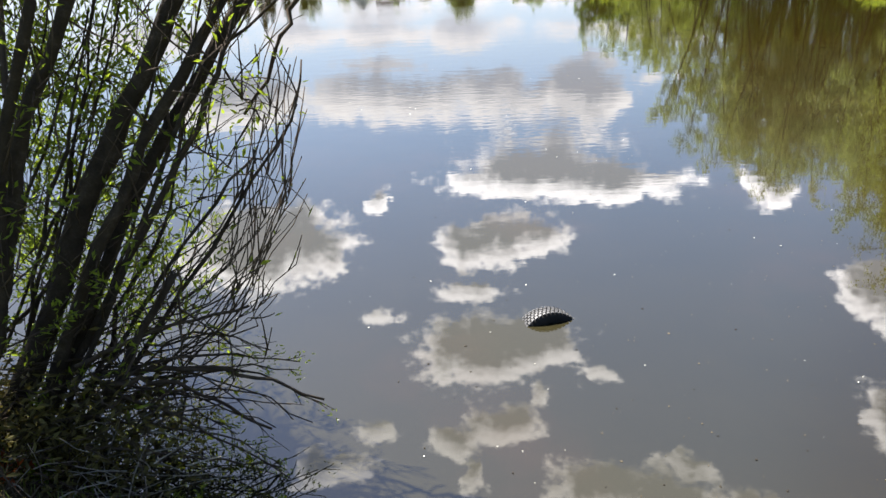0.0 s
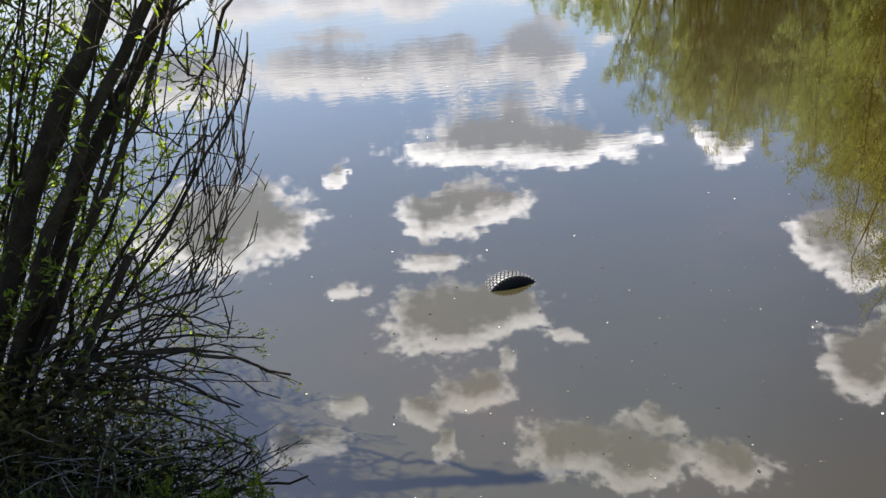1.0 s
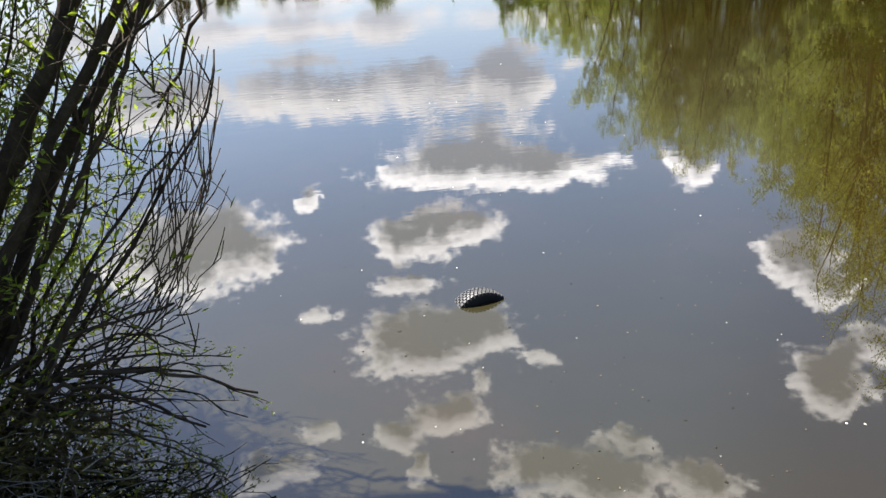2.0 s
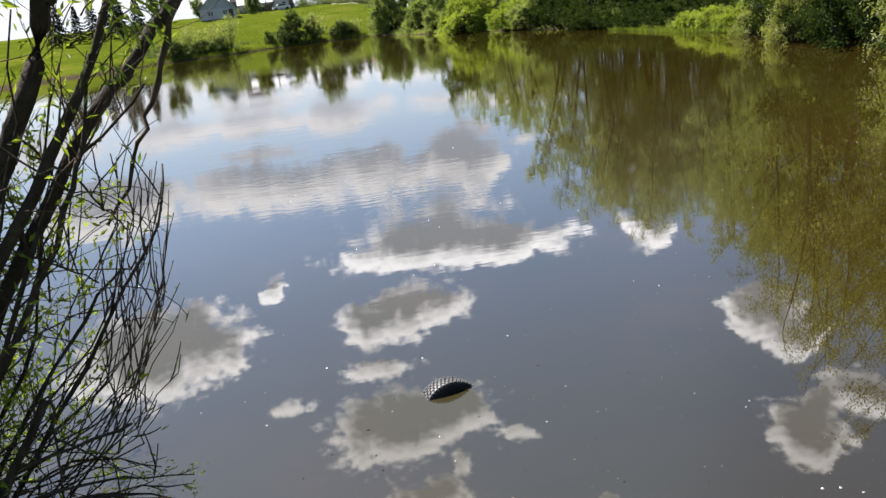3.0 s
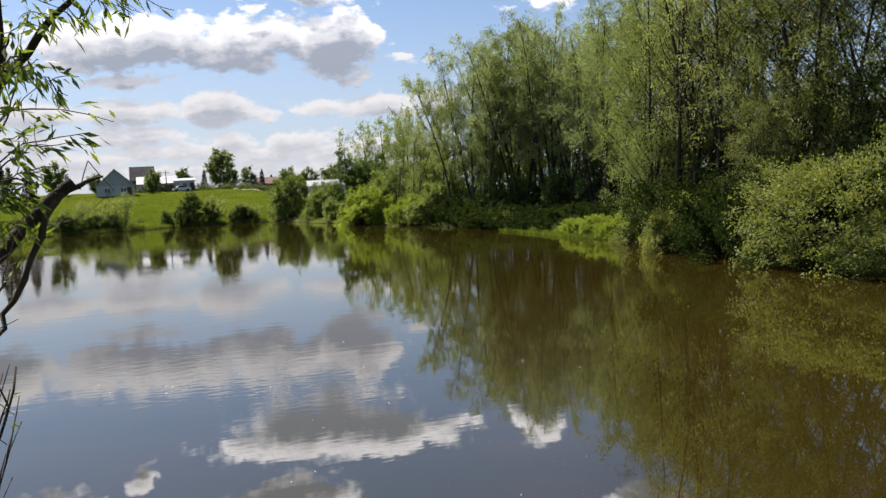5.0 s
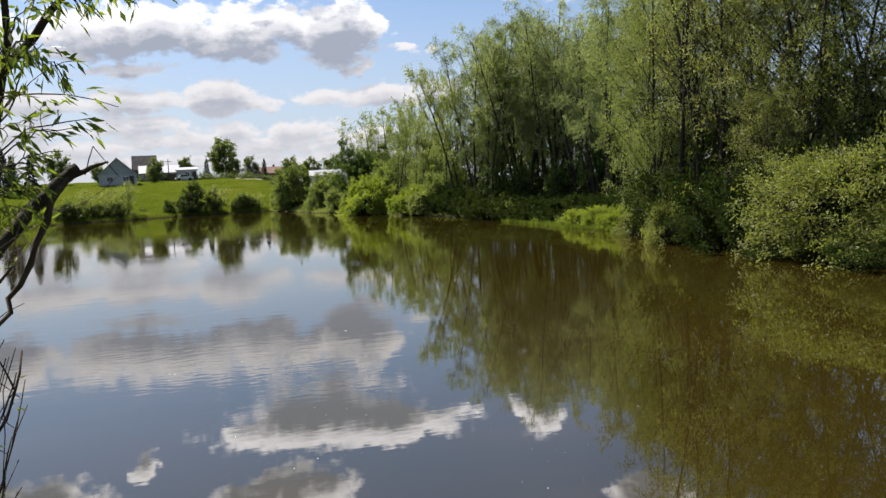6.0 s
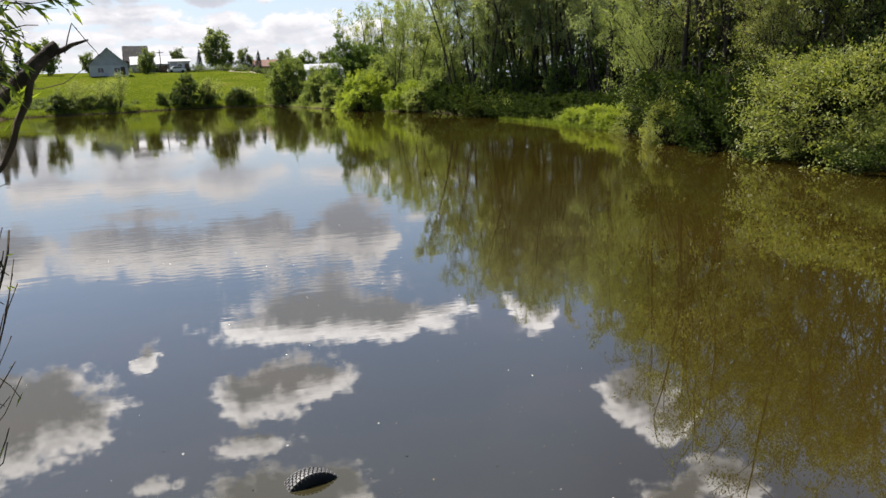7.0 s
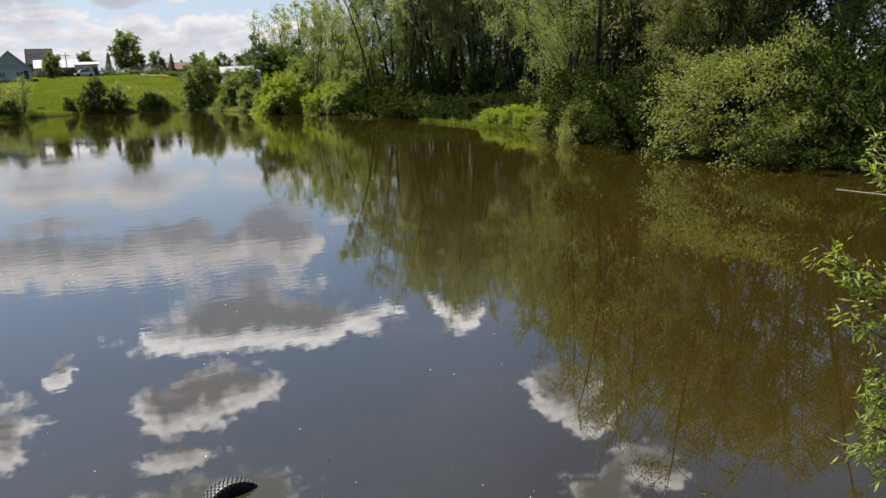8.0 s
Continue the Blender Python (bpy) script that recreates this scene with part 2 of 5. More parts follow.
def water_material():
    m = bpy.data.materials.new("pond_water")
    m.use_nodes = True
    tr = m.node_tree
    add = links(tr)
    p = tr.nodes["Principled BSDF"]
    pos = tr.nodes.new("ShaderNodeNewGeometry").outputs["Position"]
    sep = tr.nodes.new("ShaderNodeSeparateXYZ")
    tr.links.new(pos, sep.inputs[0])
    cloudy = noise_node(tr, 0.35, 5, 0.6, pos)
    deep = ramp_node(tr, cloudy, [(0.3, (0.0152, 0.0112, 0.0018)), (0.7, (0.021, 0.015, 0.0024))])
    silt = ramp_node(tr, cloudy, [(0.3, (0.0185, 0.017, 0.0082)), (0.52, (0.0215, 0.0192, 0.0092)), (0.68, (0.029, 0.0215, 0.0105))])
    near = tr.nodes.new("ShaderNodeMapRange")
    tr.links.new(sep.outputs[1], near.inputs[0])
    near.inputs[1].default_value, near.inputs[2].default_value, near.inputs[3].default_value, near.inputs[4].default_value = 3.5, 22, 1, 0
    # painted: silt tone ends along the grove's mirror image, keeping the reflection brown there
    side = tr.nodes.new("ShaderNodeMapRange")
    side.interpolation_type = "SMOOTHSTEP"
    tr.links.new(add("ShaderNodeMath", sep.outputs[0], add("ShaderNodeMath", sep.outputs[1], 0.55, op="MULTIPLY"), op="SUBTRACT"), side.inputs[0])
    side.inputs[1].default_value, side.inputs[2].default_value, side.inputs[3].default_value, side.inputs[4].default_value = -0.6, 0.8, 1, 0
    mx = tr.nodes.new("ShaderNodeMix")
    mx.data_type = "RGBA"
    tr.links.new(add("ShaderNodeMath", near.outputs[0], side.outputs[0], op="MULTIPLY"), mx.inputs[0])
    tr.links.new(deep, mx.inputs[6])
    tr.links.new(silt, mx.inputs[7])
    tr.links.new(mx.outputs[2], p.inputs["Base Color"])
    p.inputs["Roughness"].default_value = 0.015
    p.inputs["IOR"].default_value = 1.82
    # small ripples, stronger where a breath of wind lies on the pond
    wave = add("ShaderNodeVectorMath", pos, (1.0, 2.2, 1.0), op="MULTIPLY")
    swell = noise_node(tr, 0.9, 2, 0.5, wave)
    chop = noise_node(tr, 3.2, 2, 0.5, wave)
    gust = tr.nodes.new("ShaderNodeMapRange")
    gust.interpolation_type = "SMOOTHSTEP"
    tr.links.new(noise_node(tr, 0.11, 2, 0.5, pos), gust.inputs[0])
    gust.inputs[1].default_value, gust.inputs[2].default_value, gust.inputs[3].default_value, gust.inputs[4].default_value = 0.42, 0.62, 0.15, 1.0
    calm = tr.nodes.new("ShaderNodeMapRange")
    calm.interpolation_type = "SMOOTHSTEP"
    tr.links.new(sep.outputs[1], calm.inputs[0])
    calm.inputs[1].default_value, calm.inputs[2].default_value, calm.inputs[3].default_value, calm.inputs[4].default_value = 7, 16, 0.12, 1.0
    h = add("ShaderNodeMath", add("ShaderNodeMath", chop, gust.outputs[0], op="MULTIPLY"), add("ShaderNodeMath", swell, 0.9, op="MULTIPLY"), op="ADD")
    h = add("ShaderNodeMath", h, calm.outputs[0], op="MULTIPLY")
    b = tr.nodes.new("ShaderNodeBump")
    b.inputs["Distance"].default_value = 0.0019
    tr.links.new(h, b.inputs["Height"])
    tr.links.new(b.outputs[0], p.inputs["Normal"])
    return m


M_WATER = water_material()


def meadow_material():
    """Meadow grass that gives way to wet mud on the lip of the bank and under water."""
    m = material("meadow_grass", [(0.34, (0.024, 0.036, 0.004)), (0.45, (0.043, 0.058, 0.005)), (0.55, (0.058, 0.072, 0.007)), (0.66, (0.082, 0.078, 0.016))], 0.11, 0.9, 0.012, 3.0, fine=0.4)
    tr = m.node_tree
    p = tr.nodes["Principled BSDF"]
    p.inputs["Specular IOR Level"].default_value = 0.0
    grass = p.inputs["Base Color"].links[0].from_socket
    pos = tr.nodes.new("ShaderNodeNewGeometry").outputs["Position"]
    sep = tr.nodes.new("ShaderNodeSeparateXYZ")
    tr.links.new(pos, sep.inputs[0])
    wob = links(tr)("ShaderNodeMath", noise_node(tr, 1.7, 5, 0.6, pos), 0.5, op="MULTIPLY")
    hgt = links(tr)("ShaderNodeMath", sep.outputs[2], wob, op="SUBTRACT")
    r = tr.nodes.new("ShaderNodeMapRange")
    tr.links.new(hgt, r.inputs[0])
    r.inputs[1].default_value, r.inputs[2].default_value = -0.05, 0.15
    mud = ramp_node(tr, noise_node(tr, 6, 6, 0.65, pos), [(0.3, (0.022, 0.018, 0.011)), (0.7, (0.07, 0.055, 0.035))])
    mx = tr.nodes.new("ShaderNodeMix")
    mx.data_type = "RGBA"
    tr.links.new(r.outputs[0], mx.inputs[0])
    tr.links.new(mud, mx.inputs[6])
    tr.links.new(grass, mx.inputs[7])
    tr.links.new(mx.outputs[2], p.inputs["Base Color"])
    return m


M_GRASS = meadow_material()
M_BARK = material("willow_bark", [(0.3, (0.014, 0.010, 0.007)), (0.55, (0.036, 0.027, 0.018)), (0.8, (0.085, 0.067, 0.048))], 9, 0.9, 0.012, 40)
M_TWIG = material("dead_twig", [(0.3, (0.022, 0.0145, 0.009)), (0.6, (0.06, 0.043, 0.028)), (0.8, (0.17, 0.132, 0.096))], 7, 0.8, 0.003, 60)
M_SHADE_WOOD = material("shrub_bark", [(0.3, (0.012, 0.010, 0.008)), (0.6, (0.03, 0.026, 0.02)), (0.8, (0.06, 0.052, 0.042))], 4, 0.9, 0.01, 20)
M_PALE_TWIG = material("weathered_twig", [(0.3, (0.16, 0.14, 0.11)), (0.6, (0.27, 0.24, 0.19)), (0.8, (0.38, 0.35, 0.29))], 14, 0.8, 0.002, 60)
M_TRUNK = material("grove_bark", [(0.3, (0.018, 0.015, 0.012)), (0.6, (0.045, 0.038, 0.03)), (0.8, (0.085, 0.075, 0.058))], 3, 0.9, 0.02, 14)
M_WILLOW_LEAF = leaf_material("willow_leaf", (0.068, 0.098, 0.013), (0.125, 0.168, 0.02), (0.19, 0.238, 0.032), 0.5)
# the same willow's leaf, with the shade of the hanging ends in its colour
M_SHADED_CROWN_LEAF = leaf_material("hanging_willow_leaf_painted_shade", (0.028, 0.05, 0.012), (0.06, 0.095, 0.018), (0.16, 0.20, 0.028), 0.42, 0.5, 0.3)
M_WITHERED = leaf_material("withered_leaf", (0.016, 0.013, 0.007), (0.05, 0.042, 0.016), (0.16, 0.14, 0.045), 0.3, 0.6, 0.1)
M_SHOOT_LEAF = leaf_material("shoot_leaf", (0.07, 0.11, 0.018), (0.145, 0.195, 0.03), (0.28, 0.31, 0.07), 0.4, 0.45, 0.3)
M_LIGHT_LEAF = leaf_material("light_leaf", (0.094, 0.126, 0.040), (0.170, 0.205, 0.066), (0.260, 0.280, 0.105), 0.44)
M_GROVE_LEAF = leaf_material("grove_leaf", (0.064, 0.092, 0.027), (0.120, 0.156, 0.046), (0.192, 0.220, 0.079), 0.44)
M_SILVER_LEAF = leaf_material("silver_willow_leaf", (0.09, 0.123, 0.055), (0.165, 0.205, 0.092), (0.255, 0.285, 0.155), 0.46)
M_BUSH_LEAF = leaf_material("bush_leaf", (0.068, 0.090, 0.021), (0.140, 0.165, 0.038), (0.235, 0.236, 0.068), 0.34, 0.5, 0.25)
M_ALDER_LEAF = leaf_material("alder_leaf", (0.03, 0.055, 0.012), (0.06, 0.098, 0.02), (0.105, 0.15, 0.032), 0.35)
M_YELLOW_LEAF = leaf_material("young_leaf", (0.095, 0.14, 0.017), (0.17, 0.22, 0.027), (0.25, 0.28, 0.042), 0.4)
# the grove's shade is painted into this leaf colour, not cast
M_SHADE_PAINTED_LEAF = leaf_material("leaf_with_painted_shade", (0.012, 0.022, 0.005), (0.023, 0.037, 0.008), (0.042, 0.058, 0.013), 0.2, 0.8, 0.02)
M_FAR_SHRUB = leaf_material("far_shrub_leaf", (0.038, 0.058, 0.016), (0.075, 0.105, 0.028), (0.12, 0.15, 0.05), 0.35)
M_NEEDLE = leaf_material("spruce_needle", (0.0072, 0.01584, 0.00648), (0.01296, 0.02448, 0.00936), (0.0216, 0.036, 0.0144), 0.1)
M_BLADE = leaf_material("grass_blade", (0.042, 0.062, 0.008), (0.078, 0.108, 0.013), (0.12, 0.146, 0.025), 0.4)
M_STRAW = leaf_material("dry_straw", (0.05, 0.036, 0.02), (0.11, 0.085, 0.05), (0.2, 0.17, 0.11), 0.2)
M_RUST_LEAF = leaf_material("rusty_leaf", (0.1152, 0.0252, 0.0072), (0.2016, 0.0504, 0.0144), (0.2592, 0.1008, 0.0432), 0.4)
M_RUBBER = material("tyre_rubber", [(0.3, (0.008, 0.008, 0.008)), (0.55, (0.014, 0.014, 0.0135)), (0.8, (0.034, 0.033, 0.03))], 8, 0.82, 0.002, 60)
M_TREAD = material("worn_tread", [(0.25, (0.024, 0.024, 0.024)), (0.55, (0.046, 0.046, 0.045)), (0.8, (0.085, 0.084, 0.08))], 9, 0.6, 0.002, 50)
M_PETAL = material("fallen_petal", [(0.3, (0.45, 0.45, 0.375)), (0.7, (0.6375, 0.63, 0.5625))], 20, 0.7)


# ---------------------------------------------------------------- mesh helpers
class Bag:
    """Vertices and faces, gathered fast."""

    def __init__(self):
        self.v, self.f3, self.f4, self.n = [], [], [], 0

    def put(self, verts, tris=None, quads=None):
        if tris is not None and len(tris):
            self.f3.append(np.asarray(tris) + self.n)
        if quads is not None and len(quads):
            self.f4.append(np.asarray(quads) + self.n)
        self.v.append(np.asarray(verts, float))
        self.n += len(verts)

    def mesh(self, name, mat, smooth=False):
        me = bpy.data.meshes.new(name)
        v = np.concatenate(self.v)
        t = np.concatenate(self.f3) if self.f3 else np.zeros((0, 3), int)
        q = np.concatenate(self.f4) if self.f4 else np.zeros((0, 4), int)
        me.vertices.add(len(v))
        me.vertices.foreach_set("co", v.ravel())
        idx = np.concatenate([t.ravel(), q.ravel()]).astype(np.int32)
        size = np.concatenate([np.full(len(t), 3), np.full(len(q), 4)])
        start = np.concatenate([[0], np.cumsum(size)[:-1]]).astype(np.int32)
        me.loops.add(len(idx))
        me.loops.foreach_set("vertex_index", idx)
        me.polygons.add(len(size))
        me.polygons.foreach_set("loop_start", start)
        me.polygons.foreach_set("use_smooth", np.full(len(size), smooth))
        me.materials.append(mat)
        me.update(calc_edges=True)
        return me

    def tube(self, pts, radii, sides=6):
        pts, radii = np.asarray(pts, float), np.asarray(radii, float)
        k = len(pts)
        tan = np.gradient(pts, axis=0)
        tan /= np.linalg.norm(tan, axis=1)[:, None] + 1e-9
        ref = np.array([0.31, 0.17, 0.93]) if abs(tan[0][2]) < 0.9 else np.array([0.95, 0.2, 0.1])
        a = np.cross(tan, ref)
        a /= np.linalg.norm(a, axis=1)[:, None] + 1e-9
        b = np.cross(tan, a)
        ang = np.arange(sides) * 2 * np.pi / sides
        ring = pts[:, None] + radii[:, None, None] * (np.cos(ang)[None, :, None] * a[:, None] + np.sin(ang)[None, :, None] * b[:, None])
        i, j = np.meshgrid(np.arange(k - 1), np.arange(sides), indexing="ij")
        j2 = (j + 1) % sides
        quads = np.stack([i * sides + j, i * sides + j2, (i + 1) * sides + j2, (i + 1) * sides + j], -1).reshape(-1, 4)
        cap = [[(k - 1) * sides + m, (k - 1) * sides + m + 1, (k - 1) * sides + sides - 1] for m in range(sides - 2)]
        self.put(ring.reshape(-1, 3), cap, quads)

    def leaves(self, pts, way, length, width, rng, fold=0.25):
        """A pointed leaf at every point, along its way, each folded a little at the midrib."""
        n = len(pts)
        way = way / (np.linalg.norm(way, axis=1)[:, None] + 1e-9)
        side = np.cross(way, rng.normal(size=(n, 3)) * 0.9 + np.array([0, 0, 0.4]))
        side /= np.linalg.norm(side, axis=1)[:, None] + 1e-9
        up = np.cross(side, way)
        L = (length * rng.uniform(0.6, 1.25, n))[:, None]
        Wd = (width * rng.uniform(0.7, 1.2, n))[:, None]
        mid = pts + way * L * 0.45
        v = np.stack([pts, mid + side * Wd * 0.5 + up * Wd * fold, pts + way * L, mid - side * Wd * 0.5 + up * Wd * fold], 1)
        i = np.arange(n)[:, None] * 4
        self.put(v.reshape(-1, 3), np.concatenate([i + np.array([[0, 1, 2]]), i + np.array([[0, 2, 3]])]))

    def box(self, lo, hi, m=None):
        lo, hi = np.array(lo, float), np.array(hi, float)
        c = np.array([[x, y, z] for x in (0, 1) for y in (0, 1) for z in (0, 1)])
        v = lo + c * (hi - lo)
        if m is not None:
            v = v @ np.array(m.to_3x3()).T + np.array(m.translation)
        self.put(v, None, [[0, 1, 3, 2], [4, 6, 7, 5], [0, 4, 5, 1], [2, 3, 7, 6], [0, 2, 6, 4], [1, 5, 7, 3]])


def part(name, data, parent, label=""):
    ob = new(name, data)
    ob.parent = parent
    return tagged(ob, label) if label else ob


def thing(name, label, category, at=(0, 0, 0), turn=0, group="", kind=""):
    ob = new(name)
    ob.empty_display_size = 0.2
    ob.matrix_basis = pose(*at, 0, 0, turn)
    return tagged(ob, label, category, group, kind)


# ---------------------------------------------------------------- ground and water
SHORE = [(-4.4, 5.6), (-2.7, 4.5), (-2.1, 3.75), (-1.2, 3.42), (0, 3.1), (2, 2.5), (4, 2.2), (8, 3), (14, 6), (19, 11),
         (21.2, 17), (20.9, 24), (21.8, 32), (22.7, 41), (23.4, 50), (23.3, 60), (21.6, 74), (18.8, 88), (15.2, 101),
         (12.4, 121), (11.4, 125.8), (4.9, 126.2), (-2.6, 125.2), (-9.2, 119), (-17.7, 117.2), (-22, 111), (-31, 100),
         (-37, 80), (-36, 50), (-26, 25), (-12, 11)]


def shore_distance(x, y):
    """Metres to the shoreline; negative over the water."""
    p = np.stack([x, y], -1)
    best = np.full(x.shape, 1e9)
    inside = np.zeros(x.shape, bool)
    s = np.array(SHORE, float)
    for a, b in zip(s, np.roll(s, -1, 0)):
        ab = b - a
        k = np.clip(((p - a) @ ab) / (ab @ ab), 0, 1)
        best = np.minimum(best, np.linalg.norm(p - a - k[..., None] * ab, axis=-1))
        cross = (a[1] > y) != (b[1] > y)
        inside ^= cross & (x < (b[0] - a[0]) * (y - a[1]) / (b[1] - a[1] + 1e-12) + a[0])
    return np.where(inside, -best, best)


def ground_height(x, y):
    x, y = np.asarray(x, float), np.asarray(y, float)
    d = shore_distance(x, y)
    wob = 0.12 * np.sin(x * 0.9 + 1.3) * np.cos(y * 0.7) + 0.05 * np.sin(x * 2.7 + y * 1.9)
    bank = np.interp(x, [8, 18], [0.55, 0.2]) * (1 - np.exp(-np.maximum(d, 0) / 0.9)) + np.minimum(np.maximum(d, 0) * 0.02, 0.6) + wob * np.clip(d / 2, 0, 1)
    rise = np.interp(y, [124, 150, 185, 215, 300, 600, 3000], [0, 2.3, 4.9, 6.3, 6.6, 6.0, 5.0]) * np.clip((d - 0.5) / 8, 0, 1)
    rise = rise * np.interp(x, [14, 30, 80], [1, 0.45, 0.25])
    knoll = 0.8 * np.clip((d - 0.3) / 2.6, 0, 1) * np.exp(-((x / 9) ** 2 + ((y + 1) / 7) ** 2))
    return np.where(d > 0, 0.02 + bank + rise + knoll, np.maximum(d * 0.3, -1.2))


def axis(fine_lo, fine_hi, fine, mid_lo, mid_hi, mid, far):
    a = np.arange(fine_lo, fine_hi, fine)
    lo, hi = np.arange(mid_lo, fine_lo, mid), np.arange(fine_hi, mid_hi + mid, mid)
    out = np.geomspace(1, far, 22)[1:]
    return np.concatenate([mid_lo - out[::-1], lo, a, hi, hi[-1] + out])


def build_ground():
    xs, ys = axis(-6, 6, 0.2, -44, 46, 1.0, 2400), axis(-2, 8, 0.2, -20, 222, 1.2, 2400)
    X, Y = np.meshgrid(xs, ys, indexing="ij")
    Z = ground_height(X, Y)
    nx, ny = X.shape
    i, j = np.meshgrid(np.arange(nx - 1), np.arange(ny - 1), indexing="ij")
    q = np.stack([i * ny + j, (i + 1) * ny + j, (i + 1) * ny + j + 1, i * ny + j + 1], -1).reshape(-1, 4)
    bag = Bag()
    bag.put(np.stack([X, Y, Z], -1).reshape(-1, 3), None, q)
    tagged(new("ground", bag.mesh("ground", M_GRASS, True)), "uneven green meadow and muddy pond banks", "ground", kind="structure")


def build_water():
    bag = Bag()
    x0, x1, y0, y1 = -42, 27, 0.5, 130
    bag.put([(x0, y0, 0), (x1, y0, 0), (x1, y1, 0), (x0, y1, 0)], None, [[0, 1, 2, 3]])
    tagged(new("water", bag.mesh("water", M_WATER)), "calm murky brown pond water with sky reflections", "water", kind="structure")


build_ground()
build_water()


def on_ground(x, y):
    return float(ground_height(np.array([x]), np.array([y]))[0])


# ---------------------------------------------------------------- trees
def bent(rng, start, way, length, steps, lift, wobble):
    """A limb's line: it sets out along way and bends up (lift > 0) or droops."""
    p, w = np.array(start, float), np.array(way, float)
    w /= np.linalg.norm(w)
    pts = [p.copy()]
    for s in range(steps):
        w = w + np.array([0, 0, lift / steps]) + rng.normal(0, wobble, 3)
        w /= np.linalg.norm(w)
        p = p + w * length / steps
        pts.append(p.copy())
    return np.array(pts)


def along(pts, t):
    k = np.clip(t, 0, 0.9999) * (len(pts) - 1)
    i = k.astype(int)
    f = (k - i)[:, None]
    return pts[i] * (1 - f) + pts[i + 1] * f


def tree_meshes(name, seed, h, spread, clear, limbs, twigs, leaves_per, leaf, mats, stems=1, droop=-0.5, r0=0.16, fluff=0.28, shape=1.0, rise=(0.7, 1.5)):
    rng = np.random.default_rng(seed)
    wood, crown = Bag(), Bag()
    for s in range(stems):
        a0 = rng.uniform(0, 6.28)
        lean = np.array([math.cos(a0), math.sin(a0), 0]) * (0.05 if stems == 1 else rng.uniform(0.06, 0.22))
        hh = h * (1 if s == 0 else rng.uniform(0.72, 0.97))
        base = np.array([rng.normal(0, 0.25), rng.normal(0, 0.25), -0.25]) * (stems > 1) + np.array([0, 0, -0.25 * (stems == 1)])
        trunk = bent(rng, base, lean + np.array([0, 0, 1]), hh, 9, 0.12, 0.045)
        tt = np.linspace(0, 1, 10)
        rr = r0 * (hh / h) * (1 - tt) ** 0.85 + 0.015
        rr[0] *= 1.35
        wood.tube(trunk, rr, 8)
        for i in range(limbs):
            t = clear + (0.97 - clear) * ((i + rng.uniform(0, 1)) / limbs)
            at = along(trunk, np.array([t]))[0]
            az = i * 2.4 + rng.uniform(-0.5, 0.5)
            rel = (t - clear) / (1 - clear)
            ln = spread * (0.42 + shape * math.sin(math.pi * min(1, 0.2 + rel * 0.72)) ** 0.8) * rng.uniform(0.7, 1.25)
            way = np.array([math.cos(az), math.sin(az), rng.uniform(*rise)])
            limb = bent(rng, at, way, ln, 5, 0.25, 0.10)
            wood.tube(limb, np.linspace(r0 * 0.34 * (1.1 - t * 0.6), 0.012, 6), 5)
            for k in range(twigs):
                u = rng.uniform(0.45, 1.0)
                q = along(limb, np.array([u]))[0]
                w = (limb[-1] - limb[0]) / ln + rng.normal(0, 0.55, 3)
                tw = bent(rng, q, w, rng.uniform(0.6, 1.5) * min(1.3, 0.32 * spread + 0.4), 2, droop, 0.12)
                wood.tube(tw, np.linspace(0.014, 0.005, 3), 3)
                m = rng.poisson(leaves_per)
                if m == 0:
                    continue
                pts = along(tw, rng.uniform(0.05, 1, m) ** 0.8) + rng.normal(0, fluff, (m, 3))
                wy = (tw[-1] - tw[0])[None] * 0.7 + rng.normal(0, 0.6, (m, 3)) + np.array([0, 0, -0.25])
                crown.leaves(pts, wy, leaf[0], leaf[1], rng)
    return wood.mesh(name + "_wood", mats[0], True), crown.mesh(name + "_crown", mats[1])


def bush_meshes(name, seed, h, r, stems, leaves, leaf, mats, top=1.0, foot=0.4, twigs=7, low=0.12):
    """A shrub of many rising stems whose leaves sit in clumps along the outer shoots."""
    rng = np.random.default_rng(seed)
    wood, crown = Bag(), Bag()
    for s in range(stems):
        az, out = s * 2.4 + rng.uniform(-0.4, 0.4), math.sqrt((s + 0.5) / stems)
        base = np.array([math.cos(az), math.sin(az), 0]) * r * foot * out + np.array([0, 0, -0.15])
        way = np.array([math.cos(az) * out * r / h * 1.15, math.sin(az) * out * r / h * 1.15, 1])
        ln = h * (1.08 - 0.38 * out * top) * rng.uniform(0.82, 1.15)
        stem = bent(rng, base, way, ln, 5, -0.15 * out, 0.08)
        wood.tube(stem, np.linspace(0.035, 0.006, 6), 4)
        for k in range(twigs):
            q = along(stem, np.array([rng.uniform(low, 1.0) ** 0.8]))[0]
            side = np.array([math.cos(az), math.sin(az), 0.3]) * out + rng.normal(0, 0.7, 3)
            tw = bent(rng, q, side, rng.uniform(0.25, 0.6) * (0.35 * r + 0.4), 2, 0.1, 0.12)
            wood.tube(tw, np.linspace(0.009, 0.004, 3), 3)
            m = rng.poisson(leaves / (stems * twigs) * rng.choice((0.35, 0.9, 1.75)))
            if m:
                pts = along(tw, rng.uniform(0, 1, m)) + rng.normal(0, 0.05 * r ** 0.5 + 0.04, (m, 3))
                pts[:, 2] = np.maximum(pts[:, 2], -0.25)
                crown.leaves(pts, (tw[-1] - tw[0])[None] + rng.normal(0, 0.35, (m, 3)), leaf[0], leaf[1], rng)
    return wood.mesh(name + "_wood", mats[0], True), crown.mesh(name + "_crown", mats[1])


